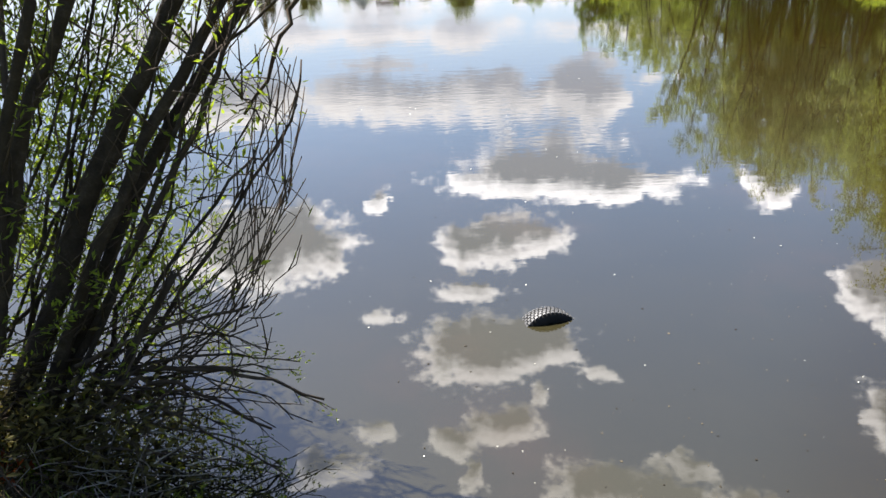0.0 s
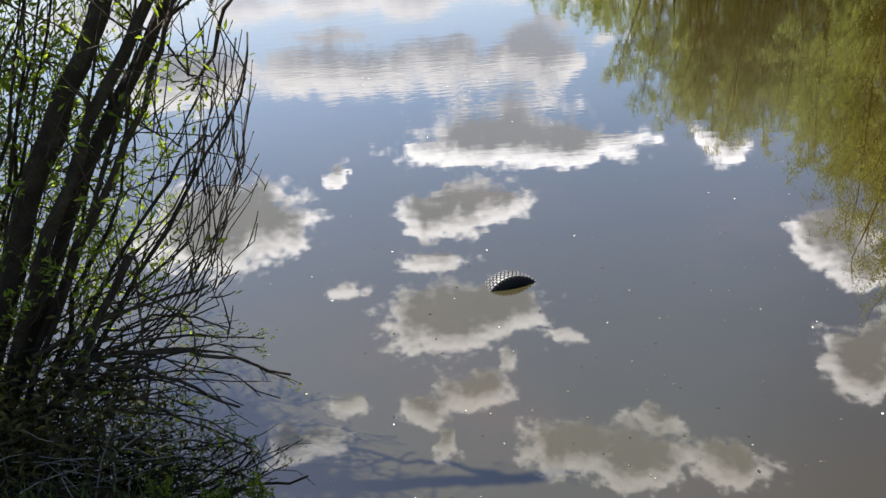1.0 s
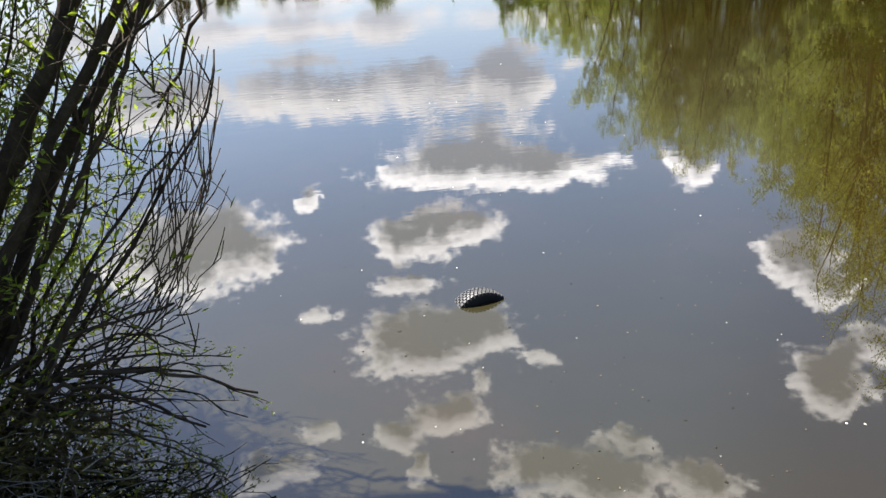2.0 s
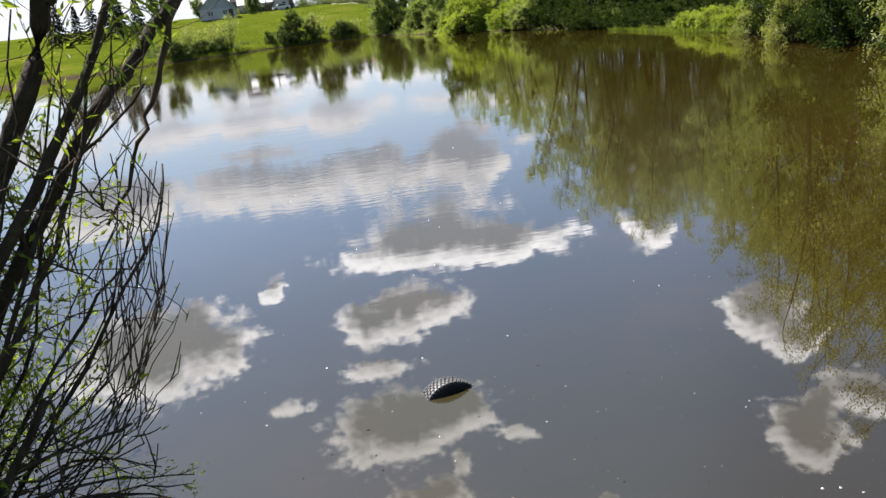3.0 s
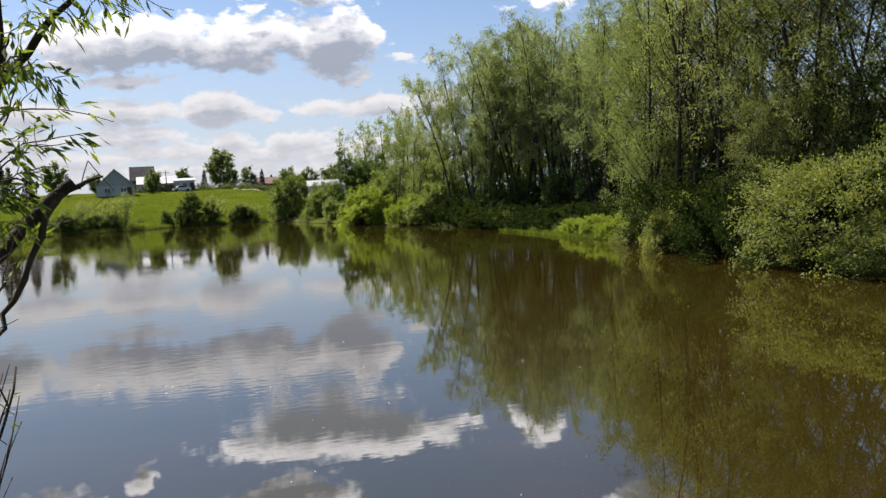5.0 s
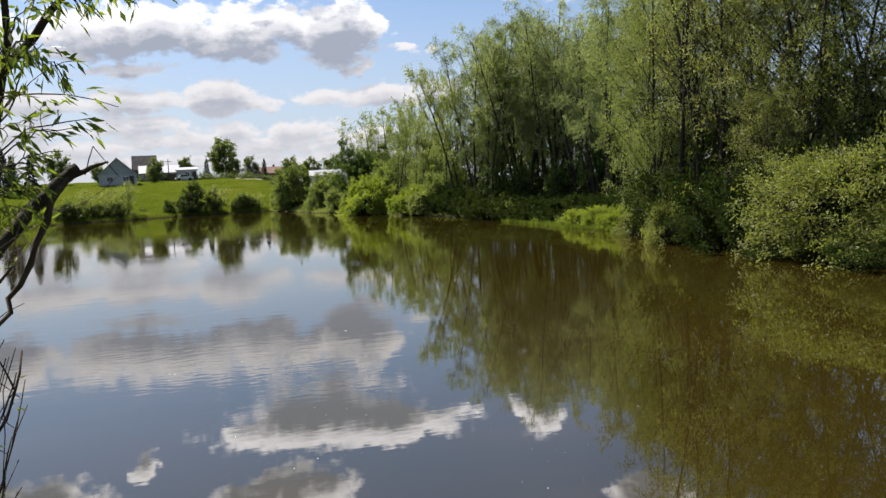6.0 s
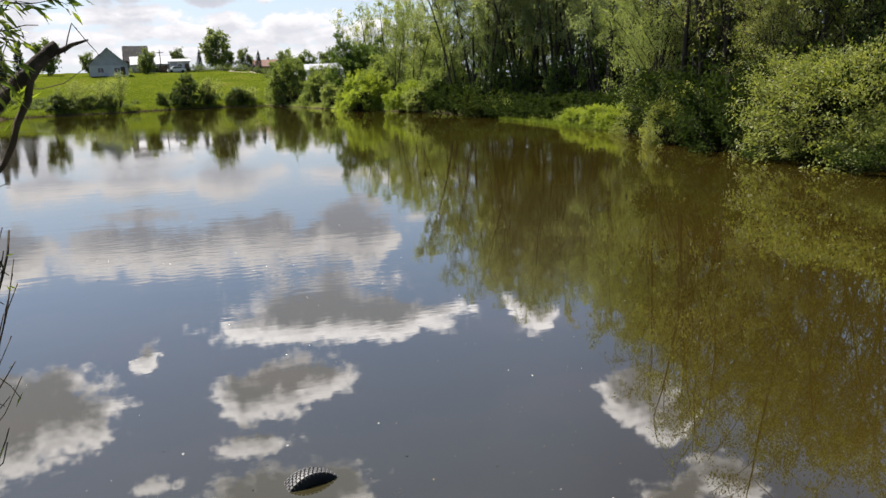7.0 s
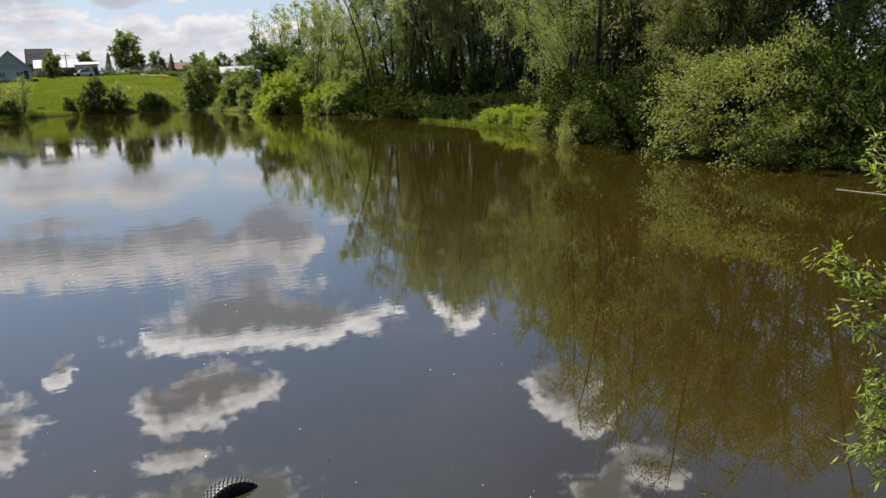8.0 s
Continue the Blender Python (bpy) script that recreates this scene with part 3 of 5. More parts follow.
def spruce_meshes(name, seed, h):
    rng = np.random.default_rng(seed)
    wood, crown = Bag(), Bag()
    wood.tube([(0, 0, -0.2), (0, 0, h * 0.5), (0, 0, h)], [0.16, 0.09, 0.01], 6)
    for i in range(int(h * 9)):
        z = h * (0.06 + 0.93 * (i / (h * 9)))
        ln = (h - z) * 0.27 * rng.uniform(0.75, 1.15) + 0.12
        az = i * 2.4
        b = bent(rng, (0, 0, z), (math.cos(az), math.sin(az), -0.1), ln, 3, -0.25, 0.05)
        wood.tube(b, np.linspace(0.02, 0.006, 4), 3)
        m = int(8 + ln * 15)
        pts = along(b, rng.uniform(0.1, 1, m)) + rng.normal(0, 0.05, (m, 3))
        crown.leaves(pts, (b[-1] - b[0])[None] * 0.8 + rng.normal(0, 0.4, (m, 3)) + np.array([0, 0, -0.2]), 0.5, 0.24, rng)
    return wood.mesh(name + "_wood", M_TRUNK, True), crown.mesh(name + "_needles", M_NEEDLE)


def plant(name, label, category, meshes, at, turn=0, size=1.0, group="", tall=None):
    z = max(on_ground(*at), 0.0)
    ob = thing(name, label, category, (at[0], at[1], z), turn, group)
    ob.scale = (size, size, tall or size)
    part("trunk", meshes[0], ob)
    part("crown", meshes[1], ob)
    return ob


def slender_meshes(name, seed, h, stems, clear, reach, limbs, sprays, leaves_per, leaf, mats, lean=(0.03, 0.15), r0=0.12, hang=-1.1, foot=0.45, open_way=(0.3, 0.85)):
    """A willow of several slim stems with steep limbs and hanging sprays of small leaves."""
    rng = np.random.default_rng(seed)
    wood, crown = Bag(), Bag()
    for s in range(stems):
        a0 = s * 2.4 + rng.uniform(-0.6, 0.6)
        out = np.array([math.cos(a0), math.sin(a0), 0])
        hh = h * (1 if s == 0 else rng.uniform(0.74, 0.98))
        trunk = bent(rng, out * foot * rng.uniform(0.3, 1.2) + np.array([0, 0, -0.3]), out * rng.uniform(*lean) + np.array([0, 0, 1]), hh + 0.3, 10, 0.1, 0.05)
        tt = np.linspace(0, 1, 11)
        rr = r0 * rng.uniform(0.7, 1.1) * (1 - tt) ** 0.8 + 0.014
        rr[0] *= 1.3
        wood.tube(trunk, rr, 7)
        for i in range(limbs):
            t = clear + (0.99 - clear) * ((i + rng.uniform(0, 1)) / limbs)
            rel = (t - clear) / (1 - clear)
            at = along(trunk, np.array([t]))[0]
            az, k = i * 2.4 + rng.uniform(-0.7, 0.7), rng.uniform(*open_way)
            ln = reach * (0.55 + 0.75 * math.sin(math.pi * min(1, 0.25 + 0.62 * rel))) * rng.uniform(0.65, 1.3) * (1 - 0.45 * rel ** 3)
            limb = bent(rng, at, np.array([math.cos(az) * k, math.sin(az) * k, 0.9]), ln, 5, -0.15, 0.11)
            wood.tube(limb, np.linspace(r0 * 0.3 * (1.15 - 0.7 * t), 0.01, 6), 4)
            for j in range(sprays):
                q = along(limb, np.array([rng.uniform(0.25, 1.0)]))[0]
                w = (limb[-1] - limb[0]) / ln * 0.7 + rng.normal(0, 0.5, 3)
                spray = bent(rng, q, w, rng.uniform(0.6, 1.5), 2, hang, 0.14)
                wood.tube(spray, np.linspace(0.011, 0.004, 3), 3)
                m = rng.poisson(leaves_per * rng.choice((0.3, 0.9, 1.8)))
                if m:
                    pts = along(spray, rng.uniform(0.05, 1, m)) + rng.normal(0, 1, (m, 3)) * (0.13, 0.13, 0.2)
                    crown.leaves(pts, (spray[-1] - spray[1])[None] * 0.8 + rng.normal(0, 0.4, (m, 3)) + np.array([0, 0, -0.3]), leaf[0], leaf[1], rng)
    return wood.mesh(name + "_wood", mats[0], True), crown.mesh(name + "_crown", mats[1])


def dome_meshes(name, seed, h, r, shoots, leaves, leaf, mats, point=0.0, lobes=7, low=-0.1, fine=False):
    """A dense bush leafed down to its foot: arching shoots that end on an uneven, lobed dome."""
    rng = np.random.default_rng(seed)
    wood, crown = Bag(), Bag()
    heads = rng.normal(0, 1, (lobes, 3)) * (1, 1, 0.6) + (0, 0, 0.5)
    heads /= np.linalg.norm(heads, axis=1)[:, None]
    for s in range(shoots):
        az, up = s * 2.39996 + rng.uniform(-0.3, 0.3), low + (1.0 - low) * rng.uniform(0, 1) ** 0.9
        flat = math.sqrt(max(0.0, 1 - up * up))
        n = np.array([math.cos(az) * flat, math.sin(az) * flat, up])
        swell = 0.66 + 0.42 * float(np.max(np.clip(heads @ n, 0, 1) ** 6)) + rng.normal(0, 0.075) + point * max(0, up) ** 5
        tip = n * swell * np.array([r, r, h])
        tip[2] = max(tip[2], 0.05)
        base = np.array([tip[0] * 0.25 + rng.normal(0, 0.1 * r), tip[1] * 0.25 + rng.normal(0, 0.1 * r), -0.12])
        mid = base * 0.45 + tip * 0.55 + np.array([0, 0, 0.18 * h * flat])
        line = np.array([base, base * 0.5 + mid * 0.5 + rng.normal(0, 0.04 * r, 3), mid, mid * 0.45 + tip * 0.55 + np.array([0, 0, 0.05 * h]), tip])
        wood.tube(line, np.linspace(0.026, 0.005, 5), 3)
        for k in range(3):
            q = along(line, np.array([rng.uniform(0.6, 1.0)]))[0]
            tw = bent(rng, q, n + rng.normal(0, 0.6, 3) + np.array([0, 0, 0.25]), rng.uniform(0.12, 0.3) * (0.3 * r + 0.5), 3, -0.5, 0.15)
            if fine:
                wood.tube(tw, np.linspace(0.007, 0.003, 4), 3)
            m = rng.poisson(leaves / (shoots * 3) * rng.choice((0.4, 0.9, 1.7)))
            if m:
                pts = along(tw, rng.uniform(-0.2, 1, m)) + rng.normal(0, 0.035 * r + 0.03, (m, 3))
                pts[:, 2] = np.maximum(pts[:, 2], -0.1)
                crown.leaves(pts, (tw[-1] - tw[0])[None] / (np.linalg.norm(tw[-1] - tw[0]) + 1e-6) + rng.normal(0, 0.5, (m, 3)) + np.array([0, 0, -0.1]), leaf[0], leaf[1], rng)
    return wood.mesh(name + "_wood", mats[0], True), crown.mesh(name + "_crown", mats[1])


SLIM_A = slender_meshes("slim_a", 11, 17, 4, 0.26, 3.0, 17, 8, 26, (0.21, 0.075), (M_TRUNK, M_SILVER_LEAF))
SLIM_B = slender_meshes("slim_b", 12, 17, 3, 0.16, 3.2, 20, 8, 28, (0.20, 0.08), (M_TRUNK, M_GROVE_LEAF))
SLIM_C = slender_meshes("slim_c", 13, 17, 5, 0.40, 2.6, 14, 7, 24, (0.21, 0.075), (M_TRUNK, M_SILVER_LEAF), lean=(0.05, 0.2))
AIRY = slender_meshes("airy", 14, 14, 3, 0.25, 2.2, 13, 6, 13, (0.30, 0.13), (M_TRUNK, M_LIGHT_LEAF), hang=-0.5)
LEANING = slender_meshes("leaning", 19, 16.5, 3, 0.36, 3.0, 14, 8, 30, (0.22, 0.09), (M_TRUNK, M_LIGHT_LEAF), lean=(0.12, 0.3), hang=-0.7)
BROAD = slender_meshes("broad", 15, 14.5, 5, 0.05, 3.6, 24, 10, 40, (0.135, 0.055), (M_TRUNK, M_LIGHT_LEAF), lean=(0.06, 0.2), r0=0.15, foot=0.6, open_way=(0.5, 1.2))
SPECK = slender_meshes("speck", 16, 16, 4, 0.16, 3.2, 20, 8, 31, (0.13, 0.062), (M_TRUNK, M_BUSH_LEAF), hang=-0.5, open_way=(0.5, 1.3))
BARE = slender_meshes("bare", 17, 16.5, 5, 0.33, 2.8, 13, 7, 18, (0.14, 0.06), (M_TRUNK, M_LIGHT_LEAF), lean=(0.03, 0.14), r0=0.16, foot=0.9)
SHADY = tree_meshes("shady", 18, 15, 4.0, 0.02, 32, 4, 24, (0.66, 0.36), (M_TRUNK, M_SHADE_PAINTED_LEAF), 1, fluff=0.4, droop=-0.5)
ROUND = dome_meshes("round", 20, 9.6, 4.0, 330, 21000, (0.27, 0.16), (M_TRUNK, M_ALDER_LEAF), lobes=9)

slim_label = "tall slim-stemmed willow with hanging grey-green foliage on the bank"
airy_label = "slender pale-leaved poplar with a thin airy crown"
broad_label = "broad light green willow leafed down to the water's edge"
speck_label = "tall tree with speckled yellow-green leaves and brown tips"
bare_label = "tall tree with several dark bare trunks and a high crown"
# where the grove's trees stand: bearing from the landing place in degrees, distance, height, kind and label
GROVE_PLAN = [
    (11.3, 121, 13.2, AIRY, airy_label), (12.6, 118, 13.8, AIRY, airy_label), (13.7, 116, 14.2, AIRY, airy_label), (14.9, 112, 14.6, AIRY, airy_label), (16.2, 104, 13.6, AIRY, airy_label), (14.4, 93, 10.8, SLIM_B, slim_label), (15.7, 84, 10.6, SLIM_B, slim_label),
    (18.9, 75, 14.4, LEANING, slim_label), (18.0, 78, 13.6, SLIM_B, slim_label), (20.2, 72, 15.6, SLIM_A, slim_label), (21.2, 70, 16.4, SLIM_B, slim_label), (22.3, 73, 16.4, SLIM_A, slim_label), (23.3, 70, 16.0, SLIM_C, slim_label), (24.2, 73, 17.0, SLIM_B, slim_label),
    (25.2, 69, 17.0, SLIM_C, slim_label), (26.2, 67, 17.0, SLIM_A, slim_label), (27.4, 66, 16.8, SLIM_C, slim_label), (28.6, 62, 16.2, SLIM_C, slim_label), (29.6, 60, 16.4, SLIM_A, slim_label), (31.0, 57, 16.4, SLIM_B, slim_label),
    (21.8, 82, 15.5, SLIM_C, slim_label), (24.6, 82, 16.6, SLIM_A, slim_label), (27.0, 78, 17.0, SLIM_C, slim_label), (29.2, 72, 16.6, SLIM_B, slim_label),
    (32.4, 43, 13.2, BROAD, broad_label), (34.2, 46, 14.4, SPECK, speck_label), (34.8, 41, 15.2, BARE, bare_label), (36.6, 40, 15.6, BARE, bare_label), (38.6, 41, 15.4, BARE, bare_label), (40.2, 39, 14.6, SPECK, speck_label),
    (36.0, 52, 16.0, SLIM_C, slim_label), (41.6, 37, 15.6, SPECK, speck_label), (43.8, 35.5, 15.8, SPECK, speck_label), (46.6, 36, 16.2, SPECK, speck_label), (49.6, 37, 16.0, SPECK, speck_label), (53.0, 36, 15.5, SPECK, speck_label),
    (40.7, 35.0, 7.4, SPECK, "young light green tree at the edge of the grove"),
]


def bearing(az, dist):
    return dist * math.sin(radians(az)), dist * math.cos(radians(az))


TALLNESS = {id(m): t for m, t in ((SLIM_A, 17), (SLIM_B, 17), (SLIM_C, 17), (AIRY, 14), (LEANING, 16.5), (BROAD, 14.5), (SPECK, 16), (BARE, 16.5))}
turner = random.Random(5)
for az, dist, tall, mesh, label in GROVE_PLAN:
    k = tall / TALLNESS[id(mesh)]
    plant("grove_tree", label, "tree", mesh, bearing(az, dist), turner.uniform(0, 360), 0.78 if mesh is BROAD else max(k, 0.5), "grove on the bank", k)
# trees in the darkened leaf stand in for shade behind the trunks
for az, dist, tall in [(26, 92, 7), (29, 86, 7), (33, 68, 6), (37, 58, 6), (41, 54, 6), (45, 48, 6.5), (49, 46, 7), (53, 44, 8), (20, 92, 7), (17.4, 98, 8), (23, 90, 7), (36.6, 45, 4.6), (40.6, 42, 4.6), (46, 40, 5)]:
    plant("woodland_tree", "leafy tree deep in the grove, shade painted into its dark leaves", "tree", SHADY, bearing(az, dist), turner.uniform(0, 360), tall / 15, "woodland behind the grove")
plant("alder_tree", "rounded dark green deciduous tree at the water's edge", "tree", ROUND, bearing(11.5, 104), 40, 0.92, tall=1.0)
plant("alder_tree", "rounded dark green deciduous tree at the water's edge", "tree", ROUND, bearing(13.3, 108), 130, 0.8, tall=0.9)

BUSH_R = dome_meshes("bush_r", 21, 4.6, 4.0, 460, 34000, (0.15, 0.066), (M_SHADE_WOOD, M_BUSH_LEAF), lobes=16, fine=True)
BUSH_S = dome_meshes("bush_s", 22, 2.6, 2.0, 200, 9000, (0.13, 0.065), (M_SHADE_WOOD, M_BUSH_LEAF))
BUSH_Y = dome_meshes("bush_y", 23, 3.6, 2.6, 240, 9500, (0.22, 0.12), (M_SHADE_WOOD, M_YELLOW_LEAF), point=0.25)
BUSH_D = dome_meshes("bush_d", 24, 6.5, 3.4, 230, 9500, (0.32, 0.17), (M_SHADE_WOOD, M_GROVE_LEAF), lobes=9)
BUSH_K = bush_meshes("bush_k", 26, 2.2, 2.0, 18, 2600, (0.23, 0.12), (M_SHADE_WOOD, M_SHADE_PAINTED_LEAF), foot=0.6, twigs=4)
BUSH_N = bush_meshes("bush_n", 30, 2.2, 2.0, 26, 5000, (0.135, 0.065), (M_SHADE_WOOD, M_SHADE_PAINTED_LEAF), foot=0.6, twigs=5)
WEED = bush_meshes("weed", 27, 1.0, 0.7, 12, 420, (0.16, 0.07), (M_TRUNK, M_FAR_SHRUB), 0.5)
BUSH_F = dome_meshes("bush_f", 25, 4.5, 2.2, 150, 4800, (0.32, 0.18), (M_TRUNK, M_FAR_SHRUB), lobes=8)
shade_bush = "bush overhanging the waterline, shade painted into its dark leaves"
willow_bush = "dense rounded willow bush overhanging the pond edge"
low_shrub = "low bright green willow shrub on the bank"
yellow_bush = "yellow-green leafy shrub at the water's edge"
pale_bush = "pale flowering bush under the willow at the water"
# bearing, distance, mesh, size, height factor and label
for az, dist, mesh, size, tall, label in [
        (45.1, 30.4, BUSH_R, 0.92, 0.92, willow_bush), (49.6, 28.4, BUSH_R, 0.66, 0.7, willow_bush), (33.9, 36.6, BUSH_S, 0.82, 1.15, pale_bush),
        (27.2, 51.5, BUSH_Y, 0.42, 0.62, low_shrub), (28.6, 49.0, BUSH_Y, 0.46, 0.7, low_shrub), (29.9, 46.0, BUSH_Y, 0.45, 0.8, low_shrub), (31.2, 42.5, BUSH_S, 0.6, 0.75, low_shrub),
        (12.1, 88.5, BUSH_Y, 1.12, 1.05, yellow_bush), (11.0, 91.5, BUSH_Y, 0.75, 0.75, yellow_bush), (15.1, 81.5, BUSH_Y, 0.95, 0.85, yellow_bush), (16.2, 79.0, BUSH_D, 0.62, 0.62, willow_bush),
        (6.7, 119.5, BUSH_D, 0.98, 1.12, willow_bush), (5.9, 124.0, BUSH_D, 0.6, 0.85, willow_bush), (8.9, 109, BUSH_D, 0.85, 1.05, willow_bush), (9.9, 101, BUSH_D, 0.6, 0.8, willow_bush),
        (14.0, 98, BUSH_D, 1.0, 1.05, willow_bush), (17.6, 80, BUSH_D, 0.8, 0.85, willow_bush), (16.8, 90, BUSH_D, 1.0, 1.2, willow_bush)]:
    plant("willow_bush", label, "bush", mesh, bearing(az, dist), turner.uniform(0, 360), size, "shrubs along the bank", size * tall)
# bushes in the darkened leaf fill the hollows with painted shade
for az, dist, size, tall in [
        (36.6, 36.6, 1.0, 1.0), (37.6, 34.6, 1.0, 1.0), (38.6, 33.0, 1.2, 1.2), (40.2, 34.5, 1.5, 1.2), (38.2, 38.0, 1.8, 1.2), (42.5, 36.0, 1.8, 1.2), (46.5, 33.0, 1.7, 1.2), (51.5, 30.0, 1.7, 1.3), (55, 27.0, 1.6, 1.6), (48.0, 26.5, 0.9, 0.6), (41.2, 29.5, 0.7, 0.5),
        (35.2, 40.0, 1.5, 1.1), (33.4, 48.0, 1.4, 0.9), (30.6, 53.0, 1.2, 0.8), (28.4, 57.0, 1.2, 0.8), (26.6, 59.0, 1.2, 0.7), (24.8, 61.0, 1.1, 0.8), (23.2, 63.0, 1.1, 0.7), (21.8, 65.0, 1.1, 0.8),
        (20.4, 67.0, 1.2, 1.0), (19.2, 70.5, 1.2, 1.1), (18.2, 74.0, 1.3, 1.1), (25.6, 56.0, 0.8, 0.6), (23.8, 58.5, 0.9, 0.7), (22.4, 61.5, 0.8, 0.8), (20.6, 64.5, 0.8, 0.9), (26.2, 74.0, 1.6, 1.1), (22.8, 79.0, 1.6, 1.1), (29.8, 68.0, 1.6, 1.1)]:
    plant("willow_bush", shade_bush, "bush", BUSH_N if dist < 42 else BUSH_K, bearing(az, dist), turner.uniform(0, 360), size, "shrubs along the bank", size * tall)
UNDER = slender_meshes("under", 28, 6.0, 5, 0.1, 1.6, 7, 4, 15, (0.24, 0.11), (M_SHADE_WOOD, M_ALDER_LEAF), r0=0.05, foot=0.8, hang=-0.3)
for az, dist, tall in [(19.6, 76, 6), (21.0, 78, 7), (22.4, 77, 6.5), (23.8, 79, 7), (25.4, 77, 7.5), (26.8, 74, 7), (28.2, 72, 7), (29.6, 69, 6.5), (31.0, 64, 7), (32.4, 60, 7), (34.0, 55, 7), (35.4, 47, 6), (37.4, 44, 6), (39.6, 45, 6.5), (42.0, 44, 6.5), (44.4, 42, 6.5), (23.0, 68, 4), (25.6, 65, 4), (27.8, 63, 4.5), (20.8, 69, 4)]:
    plant("sapling", "dim green young growth in the shade between the trunks", "tree", UNDER, bearing(az, dist), turner.uniform(0, 360), tall / 6, "saplings in the grove")
dark_bush = "dark green shrub on the far meadow shore"
for bx, by, size, tall in [(-0.6, 127.0, 1.0, 1.0), (2.4, 127.6, 0.5, 0.75), (6.5, 128.0, 0.75, 0.5), (8.3, 128.2, 0.6, 0.42), (-11.2, 121.0, 0.7, 0.42),
                           (-13.4, 120.4, 0.7, 0.45), (-17.0, 119.5, 0.9, 0.5), (-4.0, 126.6, 0.4, 0.45)]:
    plant("shore_shrub", dark_bush, "bush", BUSH_F, (bx, by), turner.uniform(0, 360), size, "shrubs on the far shore", tall)

WISP = slender_meshes("wisp", 29, 5.0, 6, 0.12, 1.0, 8, 4, 9, (0.26, 0.12), (M_TRUNK, M_LIGHT_LEAF), lean=(0.1, 0.35), r0=0.04, foot=0.5, hang=-0.2)
for bx, by, k in [(-9.8, 122.4, 0.95), (-11.6, 121.8, 0.75), (-14.4, 120.8, 0.8), (-16.4, 120.0, 0.6), (3.4, 127.4, 0.8), (7.6, 128.4, 0.5), (9.6, 127.6, 0.5)]:
    plant("shore_willow", "thin young willow with sparse pale leaves on the far shore", "bush", WISP, (bx, by), turner.uniform(0, 360), k, "shrubs on the far shore")

# ---------------------------------------------------------------- far village
SPRUCE = spruce_meshes("spruce", 31, 10)
for i in range(6):
    sx, sy = -42 + i * 2.6 + turner.uniform(-0.8, 0.8), 158 + turner.uniform(-4, 8)
    plant("spruce_tree", "dark conical spruce beyond the meadow", "tree", SPRUCE, (sx, sy), turner.uniform(0, 360), turner.uniform(0.65, 1.05), "spruces beyond the meadow")
FAR_TREE = tree_meshes("far_tree", 32, 8.5, 2.0, 0.03, 24, 5, 20, (0.72, 0.46), (M_TRUNK, M_FAR_SHRUB), 1, droop=-0.2, fluff=0.42, rise=(-0.1, 1.0))
for fx, fy, size in [(6.8, 214, 1.0), (-1.6, 213, 0.55), (-9.0, 196, 0.42), (10.0, 216, 0.5), (14.5, 214, 0.55), (-8.6, 192, 0.55), (-20, 190, 0.5), (24, 205, 0.7), (30, 215, 0.8), (38, 220, 0.9), (-30, 200, 0.8)]:
    plant("village_tree", "broad dark green tree among the village houses", "tree", FAR_TREE, (fx, fy), turner.uniform(0, 360), size, "village trees")
plant("spruce_tree", "small conical spruce beside the village houses", "tree", SPRUCE, (3.0, 205), 0, 0.5)
plant("spruce_tree", "small conical spruce beside the village houses", "tree", SPRUCE, (17.6, 212), 0, 0.55)


for k in range(22):
    gx, gy = -13.5 + 38 * (k + turner.uniform(0, 1)) / 22, 199 + turner.uniform(-2, 6)
    plant("garden_shrub", "low dark green garden shrub by the village fences", "bush", WEED, (gx, gy), turner.uniform(0, 360), turner.uniform(1.6, 2.6), "village garden shrubs", turner.uniform(1.0, 2.0))


def window(bag_frame, bag_pane, x, z, w, h, y, depth=0.06):
    """A framed pane on a wall that faces -y."""
    bag_pane.box((x - w / 2, y - 0.02, z), (x + w / 2, y - 0.012, z + h))
    t = 0.09
    for lo, hi in (((x - w / 2 - t, z - t), (x + w / 2 + t, z)), ((x - w / 2 - t, z + h), (x + w / 2 + t, z + h + t)),
                   ((x - w / 2 - t, z), (x - w / 2, z + h)), ((x + w / 2, z), (x + w / 2 + t, z + h)), ((x - 0.03, z), (x + 0.03, z + h))):
        bag_frame.box((lo[0], y - depth, lo[1]), (hi[0], y - 0.004, hi[1]))


M_WALL = material("weathered_render", [(0.3, (0.30, 0.305, 0.31)), (0.7, (0.43, 0.435, 0.44))], 0.8, 0.9)
M_GABLE = material("grey_boards", [(0.3, (0.23, 0.245, 0.265)), (0.7, (0.34, 0.355, 0.375))], 1.2, 0.85)
M_ROOF = material("dark_roofing", [(0.3, (0.0375, 0.03375, 0.0315)), (0.7, (0.0825, 0.075, 0.07125))], 1.0, 0.8)
M_TIN = material("pale_tin_roof", [(0.3, (0.19, 0.2, 0.215)), (0.7, (0.27, 0.28, 0.29))], 0.7, 0.6)
M_RED = material("red_tiles", [(0.3, (0.1275, 0.075, 0.06)), (0.7, (0.2025, 0.1275, 0.105))], 1.0, 0.85)
M_BROWN = material("brown_boards", [(0.3, (0.0525, 0.0375, 0.02625)), (0.7, (0.105, 0.075, 0.0525))], 1.0, 0.85)
M_WHITE = material("white_paint", [(0.3, (0.495, 0.495, 0.48)), (0.7, (0.585, 0.585, 0.57))], 1.0, 0.5)
M_PANE = material("window_glass", [(0.3, (0.015, 0.01875, 0.0225)), (0.7, (0.03, 0.03375, 0.0375))], 1.0, 0.08)
M_POLE = material("grey_pole", [(0.3, (0.09, 0.0825, 0.075)), (0.7, (0.165, 0.1575, 0.1425))], 2.0, 0.9)
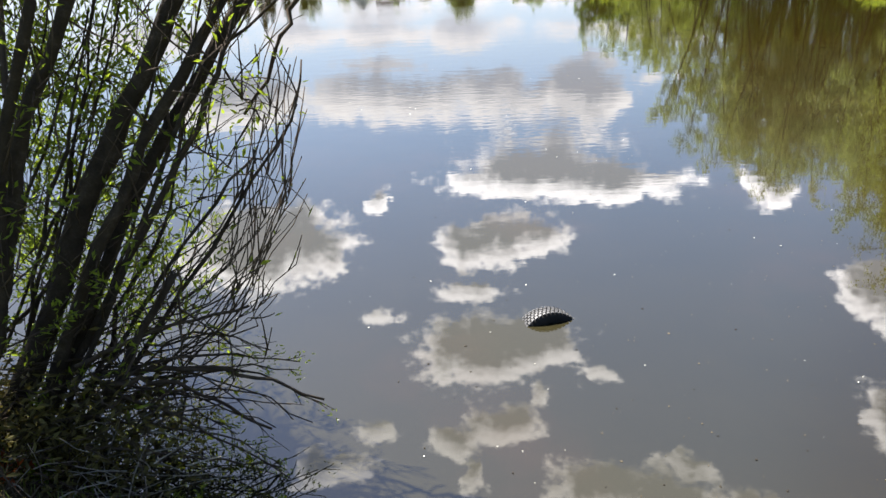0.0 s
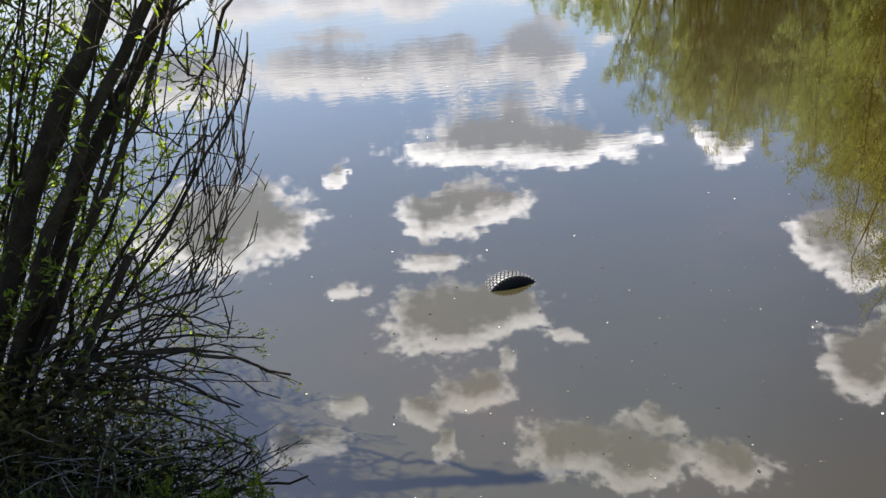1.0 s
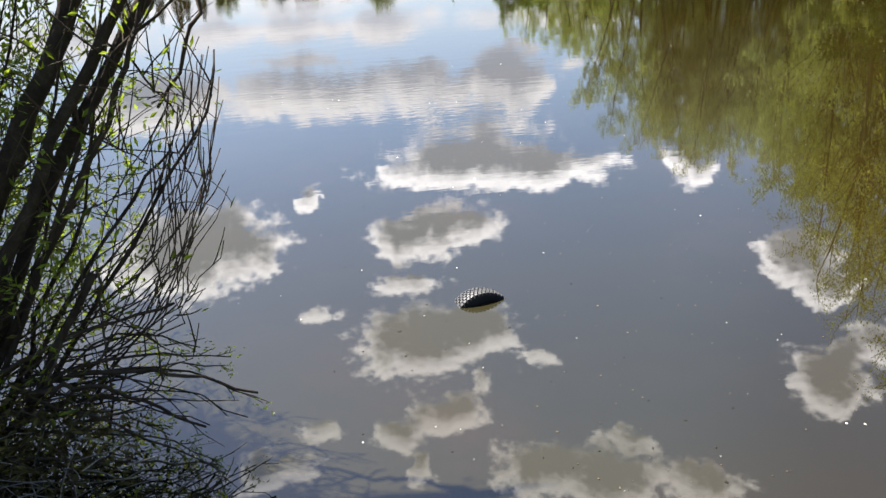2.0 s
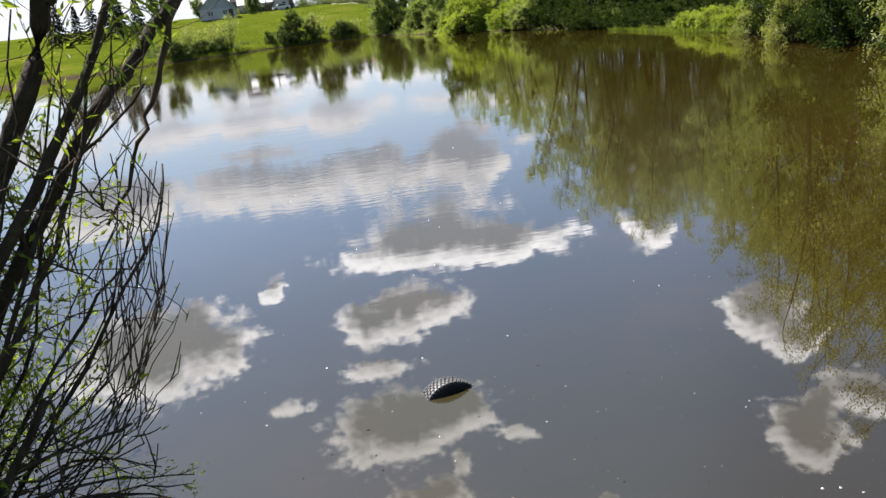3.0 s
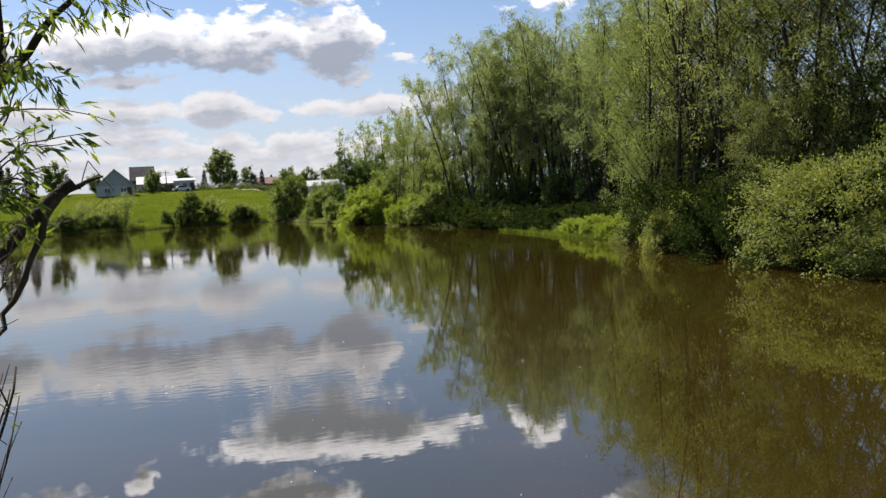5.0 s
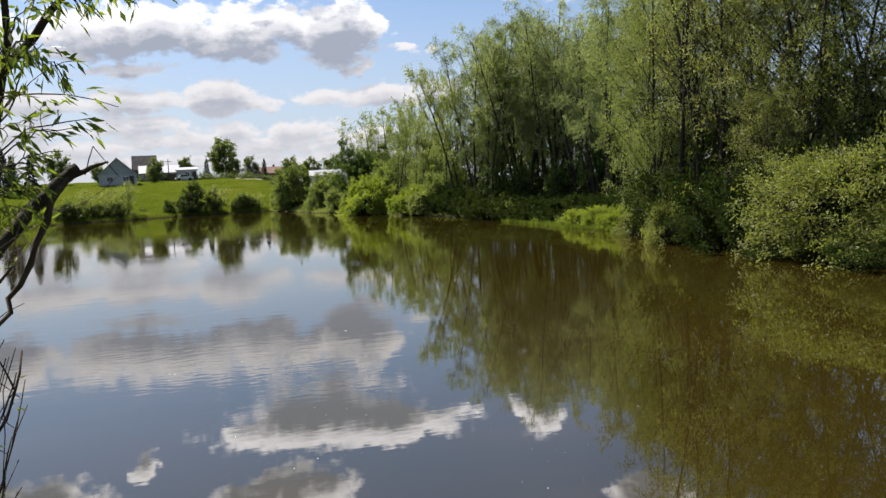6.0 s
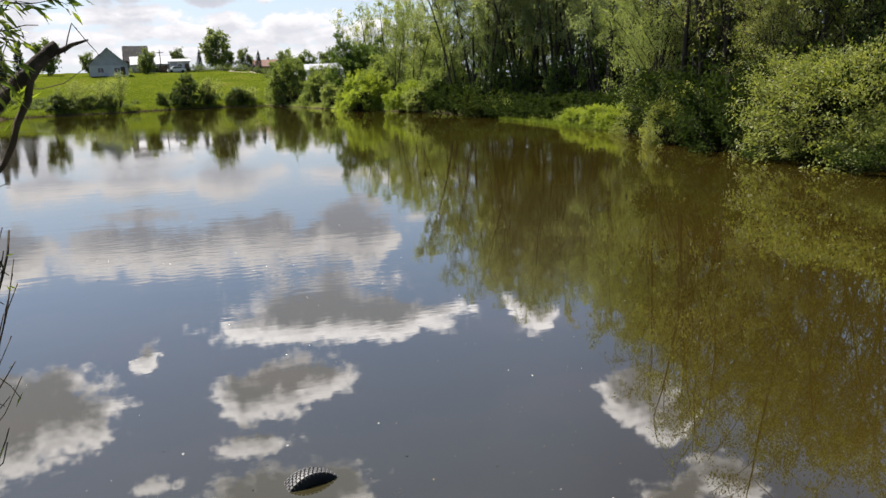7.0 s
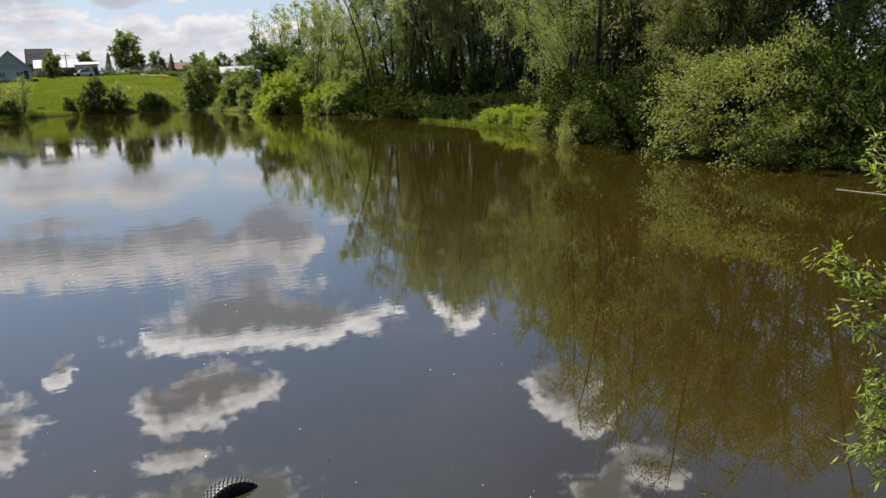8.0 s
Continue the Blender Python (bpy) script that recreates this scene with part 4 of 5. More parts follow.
M_SAND = material("trodden_path", [(0.3, (0.195, 0.165, 0.1275)), (0.7, (0.315, 0.2775, 0.225))], 1.5, 0.95, 0.02, 8)


def house(label, at, turn, w, d, wall_h, roof_h, mats, windows=2, gable_front=True, chimney=False):
    """A gabled house, front towards -y: walls, gables, two roof slopes, windows and a door."""
    ob = thing("house", label, "house", (at[0], at[1], on_ground(*at) - 0.15), turn)
    wall, roof, gable = mats
    t = 0.25
    for name, lo, hi in (("wall", (-w / 2, -d / 2, 0), (w / 2, -d / 2 + t, wall_h)), ("wall", (-w / 2, d / 2 - t, 0), (w / 2, d / 2, wall_h)),
                         ("wall", (-w / 2, -d / 2 + t, 0), (-w / 2 + t, d / 2 - t, wall_h)), ("wall", (w / 2 - t, -d / 2 + t, 0), (w / 2, d / 2 - t, wall_h))):
        bag = Bag()
        bag.box(lo, hi)
        part(name, bag.mesh(name, wall), ob)
    o, th = 0.35, 0.16
    for s in (-1, 1):
        bag = Bag()
        if gable_front:
            a, e = (0, wall_h + roof_h), (s * (w / 2 + o), wall_h - o * roof_h / (w / 2))
            v = [(a[0], y, a[1] + k) for k in (0, th) for y in (-d / 2 - o, d / 2 + o)] + [(e[0], y, e[1] + k) for k in (0, th) for y in (-d / 2 - o, d / 2 + o)]
        else:
            a, e = (0, wall_h + roof_h), (s * (d / 2 + o), wall_h - o * roof_h / (d / 2))
            v = [(x, a[0], a[1] + k) for k in (0, th) for x in (-w / 2 - o, w / 2 + o)] + [(x, e[0], e[1] + k) for k in (0, th) for x in (-w / 2 - o, w / 2 + o)]
        bag.put(v, None, [[0, 1, 5, 4], [2, 6, 7, 3], [0, 4, 6, 2], [1, 3, 7, 5], [4, 5, 7, 6], [0, 2, 3, 1]])
        part("roof_slope", bag.mesh("roof_slope", roof), ob)
        bag = Bag()
        if gable_front:
            y0, y1 = (-d / 2, -d / 2 + t) if s < 0 else (d / 2 - t, d / 2)
            bag.put([(x, y, z) for y in (y0, y1) for x, z in ((-w / 2, wall_h), (w / 2, wall_h), (0, wall_h + roof_h))],
                    [[0, 1, 2], [3, 5, 4]], [[0, 3, 4, 1], [1, 4, 5, 2], [2, 5, 3, 0]])
        else:
            x0, x1 = (-w / 2, -w / 2 + t) if s < 0 else (w / 2 - t, w / 2)
            bag.put([(x, y, z) for x in (x0, x1) for y, z in ((-d / 2, wall_h), (d / 2, wall_h), (0, wall_h + roof_h))],
                    [[0, 2, 1], [3, 4, 5]], [[0, 1, 4, 3], [1, 2, 5, 4], [2, 0, 3, 5]])
        part("gable", bag.mesh("gable", gable), ob)
    for k in range(windows):
        x = -w / 2 + w * (k + 0.7) / (windows + 0.4)
        fr, pa = Bag(), Bag()
        window(fr, pa, x, wall_h * 0.35, min(1.1, w / 5), wall_h * 0.42, -d / 2)
        f = part("window", fr.mesh("window", M_WHITE), ob)
        part("pane", pa.mesh("pane", M_PANE), f)
    bag = Bag()
    bag.box((w * 0.36 - 0.45, -d / 2 - 0.05, 0.1), (w * 0.36 + 0.45, -d / 2 - 0.004, min(2.1, wall_h * 0.85)))
    part("door", bag.mesh("door", M_BROWN), ob)
    if chimney:
        bag = Bag()
        bag.box((0.6, 0.3, wall_h + roof_h * 0.5), (1.1, 0.8, wall_h + roof_h + 0.7))
        part("chimney", bag.mesh("chimney", M_RED), ob)
    return ob


house("grey gabled house with a pale rendered wall on the meadow's edge", (-16.0, 186), 5, 7.6, 8.0, 2.2, 3.5, (M_WALL, M_GABLE, M_GABLE), 2)
house("tall dark brown house with a dark roof behind others", (-11.8, 212), 6, 5.2, 6.0, 3.0, 3.2, (M_BROWN, M_ROOF, M_BROWN), 2, False)
house("long low barn with a pale tin roof", (-8.2, 205), 3, 8.6, 6.0, 2.0, 1.7, (M_WALL, M_TIN, M_WALL), 4, False)
house("small grey shed with a flat pale roof", (-1.7, 200), 2, 4.4, 4.0, 2.6, 0.5, (M_GABLE, M_TIN, M_GABLE), 1, False)
house("low village house with a red tiled roof", (19.6, 216), 4, 6.5, 6.0, 2.2, 1.6, (M_BROWN, M_RED, M_WALL), 2, False, True)
house("low building with a pale tin roof behind the bushes", (31.0, 190), -6, 9.0, 5.0, 3.4, 1.2, (M_WALL, M_TIN, M_WALL), 3, False)


def utility_pole(x, y, h):
    ob = thing("utility_pole", "grey wooden utility pole with a crossarm", "pole", (x, y, on_ground(x, y)), 0, "village poles")
    bag = Bag()
    bag.tube([(0, 0, -0.3), (0, 0, h * 0.5), (0, 0, h)], [0.13, 0.11, 0.09], 8)
    part("post", bag.mesh("post", M_POLE, True), ob)
    bag = Bag()
    bag.box((-0.8, -0.06, h - 0.7), (0.8, 0.06, h - 0.56))
    part("crossarm", bag.mesh("crossarm", M_POLE), ob)


for ux, uy, uh in ((-8.2, 199, 4.9), (-5.8, 199, 5.2), (14.4, 208, 3.6)):
    utility_pole(ux, uy, uh)


def car(at, turn):
    ob = thing("car", "small white car parked by the shed", "car", (at[0], at[1], on_ground(*at) + 0.02), turn)
    side = [(-2.0, 0.35), (-2.0, 0.8), (-1.2, 0.92), (-0.7, 1.4), (0.8, 1.42), (1.5, 0.95), (2.0, 0.88), (2.05, 0.35)]
    bag = Bag()
    n = len(side)
    v = [(x, y, z) for y in (-0.82, 0.82) for x, z in side]
    bag.put(v, [[0, k + 1, k] for k in range(1, n - 1)] + [[n, n + k, n + k + 1] for k in range(1, n - 1)], [[k, (k + 1) % n, n + (k + 1) % n, n + k] for k in range(n)])
    part("body", bag.mesh("body", M_WHITE), ob)
    for y in (-0.826, 0.826):
        bag = Bag()
        bag.put([(-1.05, y, 0.95), (-0.65, y, 1.33), (0.75, y, 1.35), (1.3, y, 0.98)], None, [[0, 1, 2, 3]])
        part("side_window", bag.mesh("side_window", M_PANE), ob)
        for x in (-1.25, 1.3):
            bag = Bag()
            bag.tube([(x, y - 0.1, 0.32), (x, y + 0.1, 0.32)], [0.32, 0.32], 14)
            bag.put([(x + 0.32 * math.cos(a * 0.449), y - 0.1, 0.32 + 0.32 * math.sin(a * 0.449)) for a in range(14)], [[0, a, a + 1] for a in range(1, 13)])
            part("wheel", bag.mesh("wheel", M_RUBBER), ob)


car((-2.4, 195.5), 8)


def fence(x0, x1, y):
    ob = thing("fence", "dark weathered board fence by the village houses", "fence", (x0, y, on_ground(x0, y)), 0)
    n = int((x1 - x0) / 0.5)
    board = Bag()
    board.box((0, -0.02, 0), (0.42, 0.02, 1.5))
    me = board.mesh("board", M_BROWN)
    for k in range(n):
        b = part("board", me, ob)
        b.location = (k * 0.5, 0, on_ground(x0 + k * 0.5, y) - on_ground(x0, y) + turner.uniform(-0.05, 0.05))


fence(13.6, 18.5, 208)
fence(-6.2, -4.2, 197)


def track():
    """A trodden sandy path that winds up the meadow."""
    bag = Bag()
    t = np.linspace(0, 1, 40)
    x = 19 - 8 * t + 2.2 * np.sin(t * 6)
    y = 168 + 34 * t
    w = 0.9 + 0.4 * np.sin(t * 11)
    l = np.stack([x - w, y, ground_height(x - w, y) + 0.05], 1)
    r = np.stack([x + w, y, ground_height(x + w, y) + 0.05], 1)
    bag.put(np.concatenate([l, r]), None, [[i, 40 + i, 41 + i, i + 1] for i in range(39)])
    tagged(new("path", bag.mesh("path", M_SAND, True)), "pale trodden path across the meadow", "path", kind="structure")


track()


# ---------------------------------------------------------------- grasses and reeds
def blades(name, label, category, spots, length, width, mat, seed, upright=1.0):
    rng = np.random.default_rng(seed)
    bag = Bag()
    n = len(spots)
    way = np.stack([rng.normal(0, 0.35, n), rng.normal(0, 0.35, n), np.full(n, upright)], 1)
    bag.leaves(spots, way, length, width, rng, 0.1)
    tagged(new(name, bag.mesh(name, mat)), label, category, kind="stuff")


def shore_x(y):
    s = np.array(SHORE[10:20])
    return np.interp(y, s[:, 1], s[:, 0])


rs = np.random.default_rng(77)
yy = rs.uniform(38, 58, 5200)
xx = shore_x(yy) + rs.uniform(-1.5, 0.9, 5200) * np.clip((yy - 36) / 8, 0.3, 1) * np.clip((59 - yy) / 4, 0.2, 1)
blades("marsh_grass", "bright green low marsh grass spreading over the shallows", "grass", np.stack([xx, yy, np.maximum(ground_height(xx, yy), 0)], 1), 0.24, 0.05, M_BLADE, 78)
yy = rs.uniform(57, 66, 900)
xx = shore_x(yy) + rs.uniform(-0.4, 0.6, 900)
blades("reeds", "tall dark green reeds at the water's edge", "reeds", np.stack([xx, yy, np.maximum(ground_height(xx, yy), 0)], 1), 1.3, 0.05, M_GROVE_LEAF, 79, 3.0)
yy = rs.uniform(12, 118, 9000)
xx = np.interp(yy, [11, 17] + [p[1] for p in SHORE[11:20]], [19, 21.2] + [p[0] for p in SHORE[11:20]]) + rs.uniform(-0.15, 2.2, 9000) ** 1.0
blades("bank_grass", "shaded grass along the wooded pond bank", "grass", np.stack([xx, yy, np.maximum(ground_height(xx, yy), 0)], 1), 0.45, 0.05, M_GROVE_LEAF, 80)
xx = rs.uniform(-24, 12, 7000)
yy = np.interp(xx, [-22, -17.7, -9.2, -2.6, 4.9, 11.4], [111, 117.2, 119, 125.2, 126.2, 125.8]) + rs.exponential(1.2, 7000) - 0.05
blades("shore_grass", "long uneven grass on the far meadow shore", "grass", np.stack([xx, yy, np.maximum(ground_height(xx, yy), 0)], 1), 0.36, 0.06, M_BLADE, 81)


xx, yy = rs.uniform(-30, 18, 15000), 126 + 62 * rs.uniform(0, 1, 15000) ** 1.3
blades("meadow_tufts", "uneven tufts of longer grass on the meadow", "grass", np.stack([xx, yy, ground_height(xx, yy)], 1)[shore_distance(xx, yy) > 0.5], 0.24, 0.09, M_BLADE, 82)
for k in range(26):
    tx, ty = turner.uniform(-26, 12), turner.uniform(121, 136)
    if shore_distance(np.array([tx]), np.array([ty]))[0] < 0.4:
        continue
    plant("weed_clump", "low tangled clump of weeds on the far shore", "plant", WEED, (tx, ty), turner.uniform(0, 360), turner.uniform(0.7, 1.6), "weeds on the far shore", turner.uniform(0.6, 1.3))

# ---------------------------------------------------------------- old tyre
def tyre():
    R, half = 0.30, 0.088
    ob = thing("tyre", "worn black car tyre standing half sunk in the pond", "tyre")
    ob.matrix_basis = pose(0.85, 5.83, -0.214, 0, 4, 14) @ pose(0, 0, 0, -8, 0, 0)
    prof = [(0.288, -0.05), (0.288, 0.05), (0.283, 0.082), (0.27, 0.097), (0.245, 0.106), (0.21, 0.103), (0.185, 0.088), (0.176, 0.075), (0.18, 0.065),
            (0.22, 0.09), (0.262, 0.085), (0.272, 0.04), (0.272, -0.04), (0.262, -0.085), (0.22, -0.09), (0.18, -0.065), (0.176, -0.075), (0.185, -0.088),
            (0.21, -0.103), (0.245, -0.106), (0.27, -0.097), (0.283, -0.082)]
    n, k = 72, len(prof)
    a = np.arange(n) * 2 * np.pi / n
    v = np.stack([np.stack([r * np.sin(a), np.full(n, w), r * np.cos(a)], 1) for r, w in prof], 1).reshape(-1, 3)
    q = [[i * k + j, ((i + 1) % n) * k + j, ((i + 1) % n) * k + (j + 1) % k, i * k + (j + 1) % k] for i in range(n) for j in range(k)]
    bag = Bag()
    bag.put(v, None, q)
    part("carcass", bag.mesh("carcass", M_RUBBER, True), ob, "dull black rubber carcass")
    # tread blocks, slanted, with open grooves between them
    for row in range(5):
        bm = bmesh.new()
        bmesh.ops.create_cube(bm, size=1, matrix=Matrix.Diagonal((0.026, 0.028, 0.013, 1)))
        bmesh.ops.bevel(bm, geom=bm.edges[:], offset=0.002, segments=1, affect="EDGES")
        for vert in bm.verts:
            vert.co.x += vert.co.y * 0.28
        me = bpy.data.meshes.new("tread_block")
        bm.to_mesh(me)
        bm.free()
        me.materials.append(M_TREAD)
        y = (row - 2) * 0.037
        drop = 0.003 if row in (0, 4) else 0
        for s in range(-13, 14):
            ang = (s + 0.5 * (row % 2)) * 0.125
            b = part("tread_block", me, ob)
            b.matrix_basis = Matrix.Rotation(ang, 4, "Y") @ Matrix.Translation((0, y, 0.2915 - drop)) @ Matrix.Rotation(0.12 * (row - 2) * (-1), 4, "X")


tyre()


# ---------------------------------------------------------------- flecks on the water
def flecks(name, label, category, seed, n, lo, hi, x_lo, x_hi, mat):
    """Small scraps lying on the water, thinning out with distance."""
    rng = np.random.default_rng(seed)
    bag = Bag()
    y = 3.3 + 17 * rng.uniform(0, 1, n) ** 1.5
    x = rng.uniform(x_lo, x_hi, n) * y + 0.5
    for i in range(n):
        r, ang = rng.uniform(lo, hi) * (1.6 if i % 9 == 0 else 1), rng.uniform(0, 6.28)
        a = np.arange(7) * 2 * np.pi / 7
        e = np.stack([r * np.cos(a), rng.uniform(0.35, 0.8) * r * np.sin(a)], 1) @ np.array([[math.cos(ang), -math.sin(ang)], [math.sin(ang), math.cos(ang)]])
        bag.put(np.concatenate([np.column_stack([e + [x[i], y[i]], np.full(7, 0.003)]), [[x[i], y[i], 0.006]]]), [[7, k, (k + 1) % 7] for k in range(7)])
    tagged(new(name, bag.mesh(name, mat)), label, category, kind="stuff")


flecks("floating_petals", "pale petals and fluff floating on the pond", "petals", 9, 120, 0.003, 0.010, -0.45, 0.75, M_PETAL)
flecks("floating_debris", "tiny yellowish seeds and scraps floating on the pond", "debris", 10, 420, 0.003, 0.008, 0.1, 1.0, M_STRAW)
flecks("floating_bits", "dark bits of drifting leaves on the pond", "debris", 12, 90, 0.005, 0.012, -0.2, 0.5, M_SHADE_WOOD)


# ---------------------------------------------------------------- the willow at the near bank
def curve(points, steps, rng, wobble):
    """A smooth line through the points, slightly crooked."""
    p = np.array(points, float)
    t = np.linspace(0, len(p) - 1, steps)
    ext = np.concatenate([[2 * p[0] - p[1]], p, [2 * p[-1] - p[-2]]])
    i = np.minimum(t.astype(int), len(p) - 2)
    f = (t - i)[:, None]
    a, b, c, d = ext[i], ext[i + 1], ext[i + 2], ext[i + 3]
    out = 0.5 * (2 * b + (c - a) * f + (2 * a - 5 * b + 4 * c - d) * f ** 2 + (3 * b - a - 3 * c + d) * f ** 3)
    off = rng.normal(0, wobble, out.shape)
    off[0] = off[-1] = 0
    return out + off


near_willow = thing("willow_tree", "many-stemmed old willow leaning over the water with dead twigs", "tree", (-2.4, 4.3, 0))
WILLOW_AT = np.array((-2.4, 4.3, 0.0))
wr = np.random.default_rng(42)
STEMS = []


def stem(r0, r1, *points, steps=14, mat=None, name="stem", sides=9, wobble=0.012):
    line = curve(points, steps, wr, wobble)
    bag = Bag()
    rad = np.linspace(r0, r1, steps) * wr.uniform(0.88, 1.12, steps)
    bag.tube(line - WILLOW_AT, rad, sides)
    part(name, bag.mesh(name, mat or M_BARK, True), near_willow)
    STEMS.append(line)
    return line


stem(0.088, 0.048, (-3.05, 3.95, -0.1), (-2.72, 4.12, 0.3), (-2.44, 4.25, 0.82), (-2.22, 4.4, 1.34), (-2.04, 4.55, 1.78), (-1.76, 4.7, 2.24), (-1.54, 4.85, 2.67), (-1.36, 5.0, 3.1), (-1.2, 5.05, 3.7), steps=20)
stem(0.048, 0.018, (-2.85, 3.95, -0.1), (-2.58, 4.1, 0.2), (-2.11, 4.25, 1.18), (-1.86, 4.4, 1.64), (-1.7, 4.55, 2.0), (-1.42, 4.7, 2.39), (-1.23, 4.85, 2.69), (-1.11, 5.0, 2.96), (-0.9, 5.1, 3.4), (-0.8, 5.15, 4.0), (-0.77, 5.1, 4.6), steps=22)
stem(0.052, 0.034, (-2.95, 3.8, 0.1), (-2.53, 4.0, 1.1), (-2.44, 4.14, 1.52), (-2.36, 4.28, 1.87), (-2.26, 4.42, 2.23), (-2.08, 4.56, 2.61), (-1.96, 4.7, 2.97), (-1.8, 4.8, 3.6), steps=18)
stem(0.042, 0.028, (-2.8, 3.75, 0.1), (-2.56, 3.9, 0.87), (-2.45, 4.0, 1.31), (-2.41, 4.1, 1.67), (-2.35, 4.2, 2.05), (-2.17, 4.3, 2.59), (-2.07, 4.4, 2.98), (-1.95, 4.5, 3.5), steps=18)
stem(0.028, 0.010, (-2.55, 4.1, 0.2), (-2.37, 4.2, 0.49), (-1.92, 4.34, 1.2), (-1.6, 4.48, 1.68), (-1.37, 4.62, 2.14), (-1.25, 4.76, 2.41), (-1.2, 4.9, 2.62), (-1.1, 5.0, 3.0), steps=18)
stem(0.020, 0.007, (-2.5, 4.05, 0.1), (-2.02, 4.24, 0.95), (-1.42, 4.69, 2.26), (-1.14, 4.87, 2.51), (-0.82, 4.93, 2.8))
stem(0.0075, 0.006, (-1.58, 4.9, 2.6), (-1.31, 4.93, 2.25), (-1.19, 4.97, 2.07), (-1.12, 5.0, 1.93), name="crossing_branch", mat=M_TWIG)
stem(0.0065, 0.005, (-1.77, 4.7, 2.07), (-1.55, 4.75, 1.88), (-1.31, 4.8, 1.68), name="crossing_branch", mat=M_TWIG)
stem(0.036, 0.021, (-2.5, 4.0, 0.05), (-2.06, 4.11, 0.49), (-1.6, 4.31, 1.19), steps=10)
stem(0.008, 0.006, (-1.58, 4.32, 1.21), (-1.62, 4.27, 0.7), (-1.68, 4.18, 0.12), name="hanging_stick", mat=M_TWIG)
stem(0.020, 0.006, (-2.3, 4.1, 0.2), (-1.93, 4.29, 0.62), (-1.34, 4.61, 1.37), (-0.95, 4.90, 1.90), (-0.87, 5.2, 2.28))
stem(0.018, 0.006, (-2.35, 4.2, 0.3), (-2.0, 4.36, 0.74), (-1.36, 4.81, 1.56), (-1.08, 4.9, 1.78))
for k in range(9):
    u = (k + wr.uniform(0, 1)) / 9
    foot = np.array([-3.5 + 1.0 * u + wr.normal(0, 0.1), 4.0 + 0.5 * wr.uniform(), 0.02])
    top = np.array([foot[0] + 1.0 + 0.6 * wr.uniform(), 4.65 + 0.65 * wr.uniform(), 2.5 + 0.9 * wr.uniform()])
    bow = foot * 0.5 + top * 0.5 + np.array([0.06, 0, -0.1]) + wr.normal(0, 0.08, 3)
    stem(wr.uniform(0.010, 0.022), 0.006, foot, bow, top, sides=7, wobble=0.022)
# the broken branch and the dead one that hangs from it
stem(0.046, 0.036, (-2.5, 4.15, 0.3), (-2.28, 4.3, 0.75), (-1.92, 4.6, 1.5), (-1.37, 5.05, 2.42), (-1.11, 5.22, 2.74), (-0.94, 5.32, 2.91), (-0.76, 5.42, 3.12), (-0.63, 5.5, 3.26), (-0.53, 5.55, 3.35), name="broken_branch", steps=30, wobble=0.006)
stem(0.026, 0.006, (-0.60, 5.53, 3.28), (-0.47, 5.56, 3.34), (-0.35, 5.58, 3.38), steps=6, name="splinter", wobble=0.004)
stem(0.024, 0.010, (-0.59, 5.5, 3.28), (-0.68, 5.44, 3.13), (-0.80, 5.38, 2.85), (-0.90, 5.3, 2.63), (-0.96, 5.25, 2.47), (-1.10, 5.18, 2.20), (-1.27, 5.14, 1.95), name="hanging_branch", mat=M_TWIG)
# low branches trailing over the water
stem(0.017, 0.008, (-1.95, 4.15, 0.62), (-1.59, 4.21, 0.61), (-1.22, 4.23, 0.53), (-0.76, 4.13, 0.39), name="low_branch", mat=M_TWIG)
stem(0.017, 0.007, (-2.0, 4.05, 0.6), (-1.60, 4.10, 0.54), (-1.11, 4.15, 0.18), name="low_branch", mat=M_TWIG)
stem(0.016, 0.008, (-2.2, 4.1, 0.7), (-1.83, 4.22, 0.84), (-1.22, 4.43, 0.90), name="low_branch", mat=M_TWIG)
stem(0.010, 0.005, (-2.1, 3.8, 0.35), (-1.70, 3.84, 0.26), (-1.03, 3.97, 0.02), name="low_branch", mat=M_TWIG)
stem(0.030, 0.014, (-1.25, 5.0, 3.3), (-1.0, 5.1, 3.64), (-0.81, 5.1, 3.88), (-0.57, 5.1, 4.18), (-0.38, 5.1, 4.39), (-0.19, 5.1, 4.61), name="upper_branch")
MAIN = list(STEMS)

twig_bag, leaf_bag, crown_bag = Bag(), Bag(), Bag()


def twig(line, r0, r1, leafy=0, leaf=(0.08, 0.019), spread=0.03, hang=0.25, bag=None):
    if line[:, 0].max() > -0.80 and WILLOW_AT[0] < 0 and 0.75 < line[-1][2] < 2.95:
        return
    twig_bag.tube(line - WILLOW_AT, np.linspace(r0, r1, len(line)), 4)
    if leafy:
        n = leafy
        pts = along(line, wr.uniform(0.25, 1, n)) + wr.normal(0, spread, (n, 3))
        way = (line[-1] - line[0])[None] / (np.linalg.norm(line[-1] - line[0]) + 1e-6) + wr.normal(0, 0.55, (n, 3)) + np.array([0, 0, -hang])
        (bag or leaf_bag).leaves(pts - WILLOW_AT, way, leaf[0], leaf[1], wr, 0.18)


